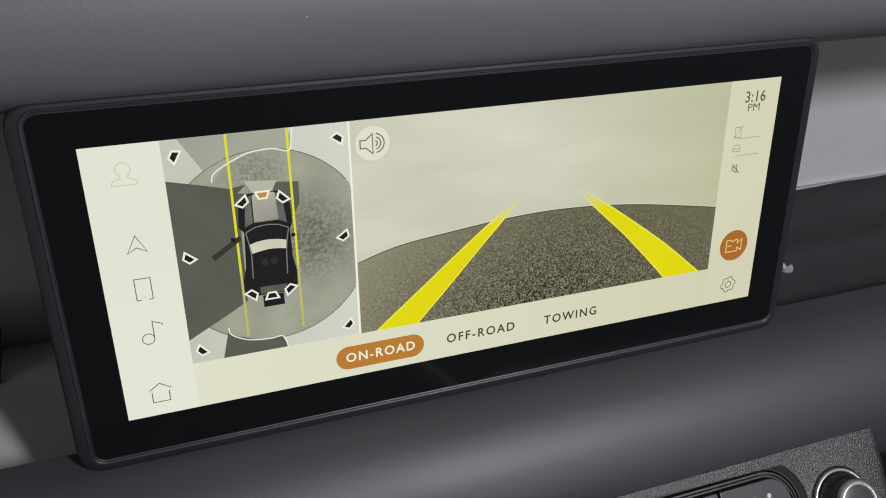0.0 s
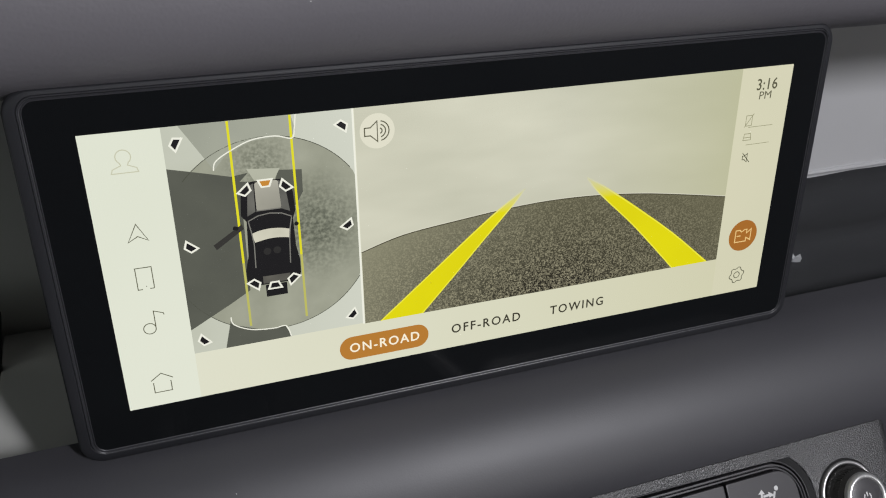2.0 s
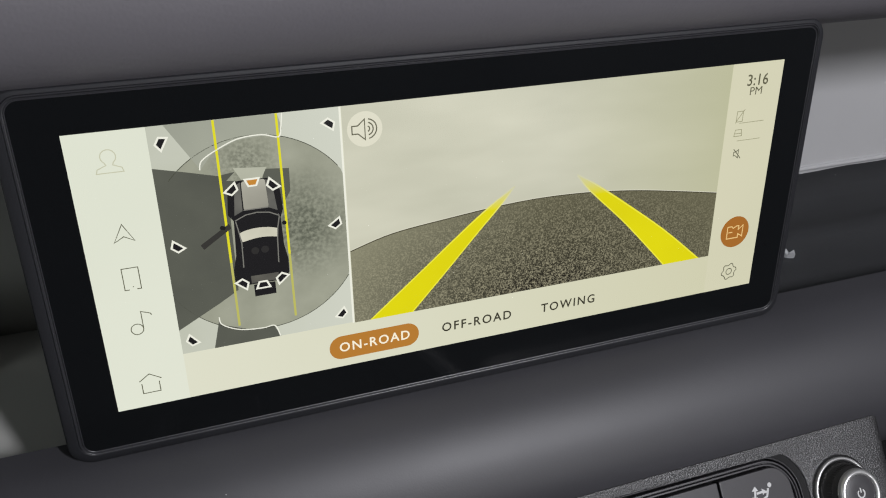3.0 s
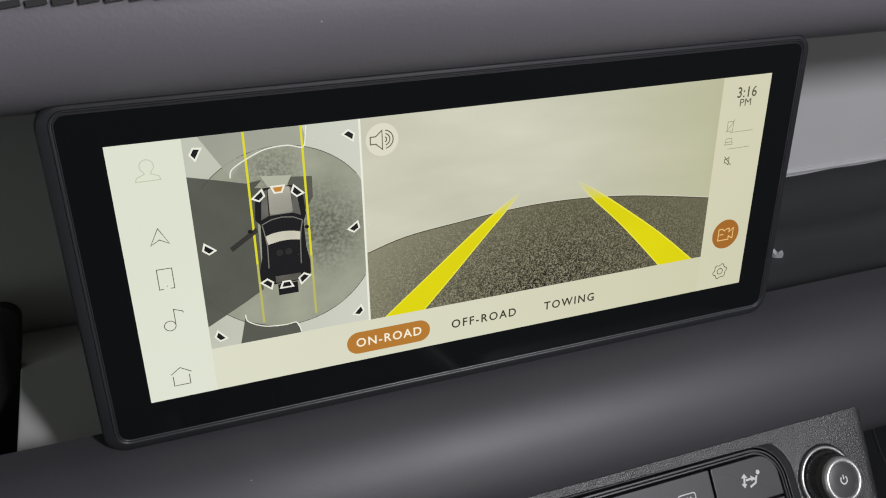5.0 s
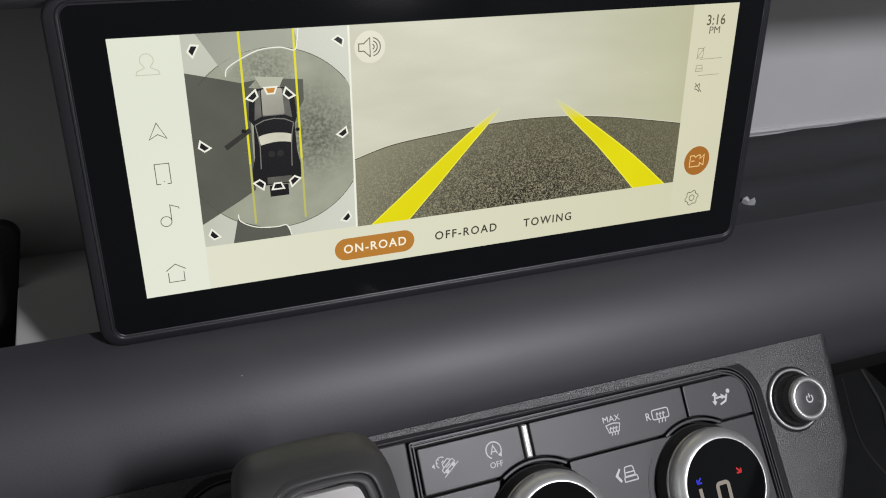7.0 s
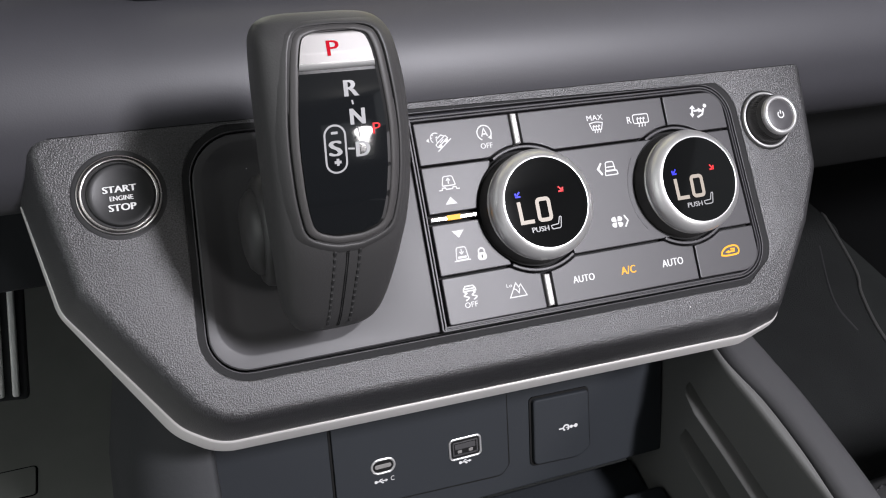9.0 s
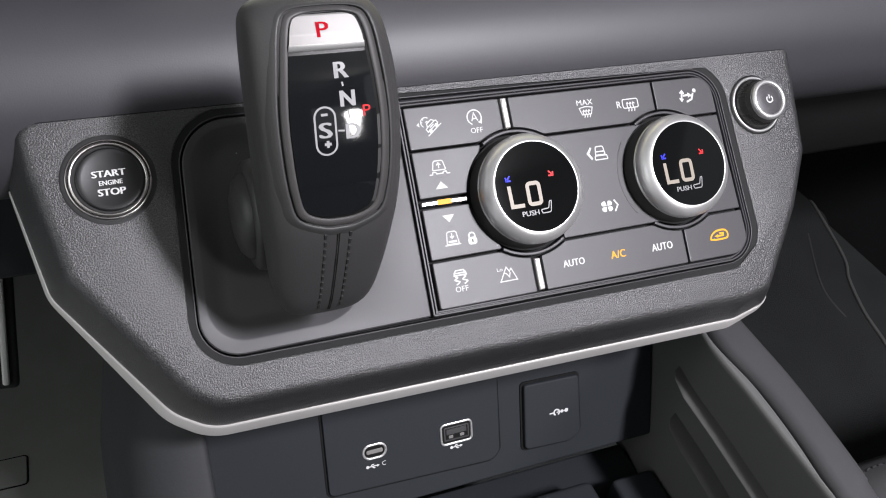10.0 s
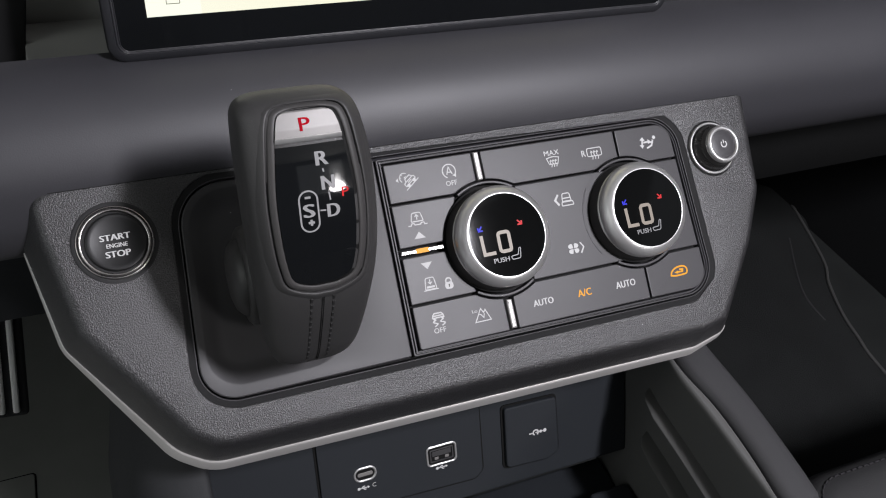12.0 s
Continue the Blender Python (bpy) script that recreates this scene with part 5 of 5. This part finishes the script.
    for v, lift in ((21.5, 1.27), (21.2, 1.2), (20.2, 0.75), (19.6, 0.35), (19.45, -0.6)):
        half = float(np.interp(v, (19, 22), (10.9, 10.6)))
        rows.append([bm.verts.new((half * (2 * j / 14 - 1) * K, v * K, (surf(0, v) - 0.004 * (half * (2 * j / 14 - 1)) ** 2 + lift) * K)) for j in range(15)])
    for a, b in zip(rows, rows[1:]):
        for j in range(14):
            bm.faces.new((a[j], a[j + 1], b[j + 1], b[j]))
    part("bevel", bm, CHROME, pk, "bright bevelled edge", 60)

    def lay(bm, parent, name, mat, lift):
        for w in bm.verts:
            u, v = w.co.x / K, w.co.y / K
            w.co.z = (surf(0, v) - 0.004 * u * u + lift) * K
        return flat_part(name, bm, mat, parent)

    bm = bmesh.new()
    for k in (-0.12, 0.12):
        writing("P", -2.5 + k, 0.8 + k, 23.2, 27.2, 0, 1.0, bm)
    lay(bm, pk, "park_letter", REDPRINT, 1.42)
    bm = bmesh.new()
    for k in (-0.27, 0.0, 0.27):
        writing("R", 1.2 + k, 5.0 + k, 11.9, 16.3, 0, 1.0, bm)
        writing("N", 2.2 + k, 6.2 + k, 4.0, 8.4, 0, 1.0, bm)
        writing("D", 3.2 + k, 7.0 + k, -5.2, -0.9, 0, 1.0, bm)
        writing("S", -4.6 + k, -1.2 + k, -4.4, 0.0, 0, 1.0, bm)
    stroke([(-3.9, 2.2), (-2.0, 2.2)], 0.75, 0, bm)
    stroke([(-3.5, -6.2), (-1.5, -6.2)], 0.8, 0, bm), stroke([(-2.5, -7.2), (-2.5, -5.2)], 0.8, 0, bm)
    stroke(box_plan(-5.8, 0.1, -9.2, 4.3, 2.9, 6), 0.55, 0, bm, True)
    for a, b in (((3.0, 10.8), (3.2, 9.6)), ((4.1, 3.0), (4.4, 0.4)), ((0.7, -2.6), (2.6, -2.8))):
        stroke([a, b], 0.5, 0, bm)
    lay(bm, disp, "selector_letters", LETTER, 0.6)
    lay(writing("P", 8.4, 10.7, 0.8, 3.9, 0), disp, "park_light", RED, 0.6)

    # centre seam with a row of stitches on either side, down the front
    seam = bmesh.new()
    for k in range(44):
        v = -35.5 - k * 0.75
        for u, w in ((-0.3, 0.55), (0.3, 0.55)):
            bmesh.ops.create_cube(seam, size=1, matrix=Matrix.Translation((u * K, v * K, (surf(u, v) - 0.02) * K)) @ Matrix.Rotation(radians(33), 4, "X") @ Matrix.Diagonal((0.35 * K, 1.4 * K, 0.3 * K, 1)))
    part("seam", seam, GAP, body, "dark seam")
    for side in (-4.0, 3.8):
        for k in range(12):
            v = -35.6 - k * 2.75
            st = bmesh.new()
            u = side * (1 - 0.004 * k)
            bmesh.ops.create_cube(st, size=1, matrix=Matrix.Translation((u * K, v * K, (surf(u, v) + 0.12) * K)) @ Matrix.Rotation(radians(33), 4, "X") @ Matrix.Diagonal((0.85 * K, 2.1 * K, 0.6 * K, 1)))
            bmesh.ops.bevel(st, geom=st.edges[:], offset=0.00012, segments=1, affect="EDGES")
            part("stitch", st, THREAD, body)

    # pivot drum behind the grip: a wide disc with a smaller dome on its end
    bm = lathe([(12, -15), (18.2, -14), (19.0, -11), (19.0, 18), (18.6, 20), (17.2, 21.2), (15.4, 21.4), (14.8, 21.2), (14.2, 22.8), (12.0, 24.8), (8.0, 26.0), (3.0, 26.3)], 0, 0, 64)
    bm.transform(Matrix.Translation((0, -0.036, -0.044)) @ Matrix.Rotation(radians(-90), 4, "Y"))
    part("pivot_drum", bm, DIALBODY, g, "dark round pivot drum", 40)
    return g


gear_lever()


# ---- lower console ----
def console():
    c = thing("centre_console", PORTS, "dark lower centre console with sockets between two side rails", "console")
    inv = PORTS.inverted()

    def world_part(name, bm, mat, label="", parent=c, sharp=35):
        bm.transform(inv)
        return part(name, bm, mat, parent, label, sharp)

    # sloped socket face
    face = slab(rounded([(-128, -11, 2), (127, -11, 2), (127, 92, 0), (-128, 92, 0)], 3), -14, -1.6, 1.2, 3)
    part("socket_face", face, SOCKET, c, "sloped dark socket face")
    plate = part("socket_plate", slab(rounded([(-69.6, 60, 0), (-70.2, 4.6, 3), (22, 1.2, 6), (26.4, 6, 4), (26.8, 60, 0)], 5), -3, 0.2, 0.6, 3), SOCKET, c, "flush plate with two charging sockets", 28)

    for u, v, w, h, r, name in ((-44.5, 24.6, 13.4, 8.8, 4.3, "usb_c_socket"), (1.3, 23.5, 18.8, 12.8, 2.8, "usb_a_socket")):
        bm = slab(box_plan(u - w / 2 + 0.8, u + w / 2 - 0.8, v - h / 2 + 0.8, v + h / 2 - 0.8, max(0.6, r - 0.8), 6), 0.0, 0.32, 0, 1)
        s = part(name, bm, GAP, plate, "dark socket opening", 50)
        part("rim", ring_sweep(box_plan(u - w / 2, u + w / 2, v - h / 2, v + h / 2, r, 8), [(0, 0.1), (0.05, 0.7), (0.45, 0.95), (0.95, 0.9), (1.25, 0.5), (1.3, 0.2)]), CHROME, s, "chrome rim", 50)
        if h < 10:
            # a wide metal tongue in the smaller opening
            part("tongue", slab(box_plan(u - w * 0.33, u + w * 0.33, v - h * 0.13, v + h * 0.13, 0.9, 4), 0.3, 0.6, 0.15, 2), PLATE, s, "metal tongue")
        else:
            part("shield", ring_sweep(box_plan(u - w * 0.38, u + w * 0.38, v - h * 0.30, v + h * 0.32, 0.6, 3), [(0, 0.3), (0, 0.7), (0.7, 0.75), (0.8, 0.3)]), SMOOTH, s, "metal shield")
            part("tongue", slab(box_plan(u - w * 0.31, u + w * 0.31, v - h * 0.02, v + h * 0.22, 0.3, 2), 0.3, 0.7, 0.1, 1), SMOOTH, s)
            for du in (-3.2, 3.2):
                part("contact", slab(box_plan(u + du - 1.2, u + du + 1.2, v - 2.6, v - 0.9, 0.3, 2), 0.3, 0.6, 0.1, 1), PLATE, s)

    part("plate_gap", frame_ring(rounded([(-71.0, 60, 0), (-71.4, 3.4, 3.6), (22.3, -0.1, 6.6), (27.6, 5.6, 4.6), (27.6, 60, 0)], 5), rounded([(-69.3, 60, 0), (-69.8, 5.0, 3), (21.9, 1.6, 6), (26.1, 6.3, 4), (26.5, 60, 0)], 5), -3, -1.2), GAP, plate, "dark gap round the plate", 28)

    def usb_mark(u, v, n, parent, tail=""):
        bm = stroke([(u - 2.9, v), (u + 2.7, v)], 0.6, n)
        stroke([(u - 1.4, v), (u - 0.4, v + 1.0), (u + 0.6, v + 1.0)], 0.6, n, bm)
        stroke([(u - 0.6, v), (u + 0.4, v - 1.0), (u + 1.2, v - 1.0)], 0.6, n, bm)
        poly(circle_plan(u - 2.9, v, 0.9, 10), n + 0.01, bm)
        poly([(u + 2.2, v - 0.9), (u + 3.5, v), (u + 2.2, v + 0.9)], n + 0.01, bm)
        if tail:
            writing(tail, u + 5.0, u + 7.0, v - 1.0, v + 1.6, n, 1.0, bm)
        flat_part("socket_symbol", bm, PRINT, parent)

    usb_mark(-46.0, 16.2, 0.3, plate, "C")
    usb_mark(1.0, 15.2, 0.3, plate)
    # hinged cap over the power outlet
    cap = part("outlet_cap", slab(rounded([(42.0, 41.5, 2), (41.4, 2.4, 3), (69.5, 0.8, 4), (76.8, 5, 4), (76.2, 40.4, 2)], 5), -1, 1.7, 1.0, 4), SOCKET, c, "soft black outlet cap", 28)
    part("cap_gap", frame_ring(rounded([(40.6, 42.6, 2.5), (40.0, 0.8, 3.5), (70.2, -0.6, 4.5), (78.2, 4.4, 4.5), (77.6, 41.5, 2.5)], 5), rounded([(42.6, 40.9, 2), (42.0, 3.0, 3), (69.2, 1.4, 4), (76.2, 5.4, 4), (75.6, 39.8, 2)], 5), -3, -0.9), GAP, cap, "dark gap round the cap", 28)
    u, v, n = 62.4, 21.0, 1.85
    bm = stroke([(u - 5.4, v), (u - 2.6, v)], 0.8, n)
    stroke(arc(u - 0.9, v, 1.7, -60, 240, 12), 0.9, n, bm)
    stroke([(u - 1.0, v), (u + 5.0, v)], 0.6, n, bm)
    poly(circle_plan(u + 2.4, v, 1.0, 10), n + 0.01, bm)
    poly(circle_plan(u + 5.2, v, 1.2, 10), n + 0.01, bm)
    flat_part("outlet_symbol", bm, PRINT, cap)

    # tray below, with a raised divider
    world_part("tray", block(-0.125, 0.125, -0.42, -0.085, 0.262, 0.272, 0.002), SOCKET, "dark open tray")
    world_part("tray_divider", block(0.040, 0.078, -0.20, -0.118, 0.272, 0.300, 0.004), SOCKET)
    world_part("tray_ledge", block(0.094, 0.1222, -0.30, -0.118, 0.272, 0.292, 0.003), SOCKET)

    # passenger side: ribbed inner wall with a rounded lip, a dark groove, then a padded rail that narrows rearwards
    stations = spline([(-0.070, 0.1290, 0.1320, 0.1560), (-0.092, 0.1278, 0.1305, 0.1556), (-0.118, 0.1238, 0.1284, 0.1556), (-0.146, 0.1238, 0.1310, 0.1557), (-0.176, 0.1232, 0.1298, 0.1537), (-0.205, 0.1226, 0.1262, 0.1506), (-0.2185, 0.1220, 0.1246, 0.1476), (-0.30, 0.117, 0.119, 0.138), (-0.62, 0.100, 0.102, 0.122)], 6)

    def sweep(section):
        """A moulding along the stations; section: (station, inner edge, groove, outer edge) to its outline of (x, z)."""
        bm = bmesh.new()
        rows = [[bm.verts.new((x, st[0], z)) for x, z in section(*st)] for st in stations]
        for a, b in zip(rows, rows[1:]):
            ring_faces(bm, a, b)
        bm.faces.new(rows[0]), bm.faces.new(rows[-1][::-1])
        return bm

    wall = world_part("side_wall", sweep(lambda y, a, g, o: [(a, 0.262), (a, 0.3945), (a + 0.0004, 0.3968), (a + 0.0012, 0.3982), (a + 0.0022, 0.3984), (g - 0.0004, 0.3968), (g - 0.0002, 0.385), (g - 0.0002, 0.262)]), WALL, "dark inner wall with a rounded lip and moulded ribs", parent=c, sharp=50)
    for z0, z1, y0, deep in ((0.3655, 0.3605, -0.103, 0.0080), (0.3400, 0.3310, -0.1155, 0.0108)):
        ys = [y0 - 0.0004, y0 - 0.003, y0 - 0.008, y0 - 0.02, -0.15, -0.18, -0.213, -0.30, -0.60]
        rib = bmesh.new()
        rows = []
        for i, y in enumerate(ys):
            x = float(np.interp(-y, [-q[0] for q in stations], [q[1] for q in stations]))
            z, h = z0 + (z1 - z0) * (y0 - y) / 0.1, (0.1, 0.55, 0.85, 1, 1, 1, 1, 1, 1)[i]
            rows.append([rib.verts.new((x + 0.0006 - deep * h * math.sin(math.pi * k / 8), y, z - 0.0017 * h * math.cos(math.pi * k / 8))) for k in range(9)])
        for a, b in zip(rows, rows[1:]):
            for k in range(8):
                rib.faces.new((a[k], a[k + 1], b[k + 1], b[k]))
        rib.transform(inv)
        part("rib", rib, RIB, wall)
    world_part("side_rail", sweep(lambda y, a, g, o: [(g + 0.0010, 0.33), (g + 0.0010, 0.3920), (g + 0.0016, 0.3965), (g + 0.0034, 0.3992), (g + 0.0062, 0.4002), (o - 0.0100, 0.4004), (o - 0.0052, 0.3992), (o - 0.0020, 0.3965), (o, 0.3910), (o, 0.33)]), RAIL, "flat dark padded rail", sharp=60)
    world_part("groove_floor", sweep(lambda y, a, g, o: [(g - 0.0006, 0.33), (g - 0.0006, 0.386), (g + 0.0014, 0.386), (g + 0.0014, 0.33)]), GAP)
    world_part("outer_wall", sweep(lambda y, a, g, o: [(o - 0.012, 0.0), (o - 0.012, 0.334), (o - 0.002, 0.334), (o + 0.004, 0.0)]), DARK)
    # driver side: an inner wall, and a smooth flank that rises under the panel and rounds off towards the footwell
    world_part("side_wall", block(-0.1275, -0.1185, -0.62, -0.21, 0.262, 0.32, 0.0012), DARK)
    flank = bmesh.new()
    rows = []
    for y, h in spline([(-0.62, 0.325), (-0.26, 0.325), (-0.19, 0.332), (-0.135, 0.356), (-0.09, 0.395), (-0.05, 0.416), (-0.02, 0.42)], 5):
        rows.append([flank.verts.new((x, y, max(0.0, h + dz))) for x, dz in spline([(-0.1262, -0.03), (-0.1268, -0.004), (-0.1310, 0.0), (-0.1420, -0.003), (-0.1540, -0.016), (-0.1640, -0.042), (-0.1720, -0.085), (-0.1790, -0.150), (-0.1850, -0.42)], 3)])
    for a, b in zip(rows, rows[1:]):
        for i in range(len(a) - 1):
            flank.faces.new((a[i], a[i + 1], b[i + 1], b[i]))
    world_part("flank", flank, RUBBER, "smooth dark flank that rises under the panel", sharp=60)
    return c


console()


# ---- footwells and seat ----
def brake_pedal():
    t = thing("brake_pedal", pose(-0.2535, 0.125, 0.283, -28, 8, 0), "brake pedal with dark pad and bright metal ribs", "pedal")
    part("pad", block(-0.030, 0.030, -0.006, 0.006, -0.052, 0.052, 0.003), RUBBER, t)
    for k in range(6):
        part("rib", block(-0.026 + k * 0.0092, -0.0215 + k * 0.0092, -0.010, -0.005, -0.048, 0.048, 0.0015), PEDAL, t, "bright metal rib")
    part("arm", block(-0.008, 0.008, 0.004, 0.020, 0.0, 0.20, 0.002), DARK, t)


brake_pedal()


def driver_mat():
    t = thing("floor_mat", pose(-0.42, 0.05, 0.0), "grey-green carpet floor mat in the driver footwell", "floor mat")
    bm = slab(box_plan(-230, 245, -420, 495, 40, 6), 1, 12, 5, 3)
    part("mat", bm, LINING, t)
    part("heel_pad", slab(box_plan(10, 152, 136, 167, 3, 3), 11, 13.2, 0.8, 2), LINING, t, "low raised heel pad")
    part("pad_edge", frame_ring(box_plan(8.6, 153.4, 134.6, 168.4, 4.2, 3), box_plan(10.2, 151.8, 136.2, 166.8, 3, 3), 11, 12.3), GAP, t, "dark groove round the heel pad")


driver_mat()


def tube(points, r, n=8):
    """A round cord through points given in metres."""
    bm = bmesh.new()
    rings = []
    for i, p in enumerate(points):
        d = (Vector(points[min(i + 1, len(points) - 1)]) - Vector(points[max(i - 1, 0)])).normalized()
        a = d.cross(Vector((0, 0, 1))).normalized()
        b = d.cross(a)
        rings.append([bm.verts.new(Vector(p) + (a * math.cos(2 * math.pi * k / n) + b * math.sin(2 * math.pi * k / n)) * r) for k in range(n)])
    for a, b in zip(rings, rings[1:]):
        ring_faces(bm, a, b)
    bm.faces.new(rings[0][::-1]), bm.faces.new(rings[-1])
    return bm


def passenger_mat():
    t = thing("floor_mat", pose(0.5, 0.1, 0.0), "dark carpet floor mat with grey piping in the passenger footwell", "floor mat")
    edge = spline([(-180, 330), (290, 330), (262, 160), (230, 108), (205, 54), (193, 11), (184, -26), (172, -150), (-180, -150)], 5)
    part("mat", slab(edge, 1, 9, 3, 2), MAT, t)
    cord = spline([(0.325, 0.335, 0.010), (0.262, 0.160, 0.010), (0.230, 0.108, 0.010), (0.205, 0.054, 0.010), (0.193, 0.011, 0.010), (0.184, -0.026, 0.010), (0.172, -0.150, 0.010)], 6)
    part("piping", tube(cord, 0.0022), RIB, t, "thin grey piping")
    fold = spline([(0.243, 0.205, 0.008), (0.200, 0.139, 0.009), (0.178, 0.094, 0.009), (0.174, 0.052, 0.008)], 6)
    part("crease", tube(fold, 0.0016), RAIL, t, "faint raised crease")


passenger_mat()


def passenger_seat():
    t = thing("passenger_seat", pose(0.42, -0.42, 0.0), "black leather passenger seat cushion with stitched piping", "seat")
    bm = bmesh.new()
    plan = rounded([(-205, -260, 60), (205, -260, 60), (205, 275, 45), (-205, 275, 40)], 8)
    rings = [loop(bm, inset(plan, d), n) for d, n in ((6, 150), (0, 200), (0, 262), (4, 280), (14, 294), (26, 299), (36, 300))]
    for a, b in zip(rings, rings[1:]):
        ring_faces(bm, a, b)
    bm.faces.new(rings[-1]), bm.faces.new(rings[0][::-1])
    cushion = part("cushion", bm, SEAT, t, "black leather cushion", 60)
    row = inset(plan, 16)
    st = bmesh.new()
    for i in range(len(row)):
        a, b = Vector(row[i]), Vector(row[(i + 1) % len(row)])
        m = max(1, int((b - a).length / 5))
        for k in range(m):
            p = a.lerp(b, k / m)
            ang = math.atan2(b.y - a.y, b.x - a.x)
            bmesh.ops.create_cube(st, size=1, matrix=Matrix.Translation((p.x * K, p.y * K, 295.4 * K)) @ Matrix.Rotation(ang, 4, "Z") @ Matrix.Diagonal((3.4 * K, 0.8 * K, 0.8 * K, 1)))
    part("piping_stitches", st, BUTTON, cushion, "grey piping stitches")
    part("seat_base", block(-0.19, 0.19, -0.25, 0.20, 0.0, 0.20, 0.01), DARK, t)


passenger_seat()
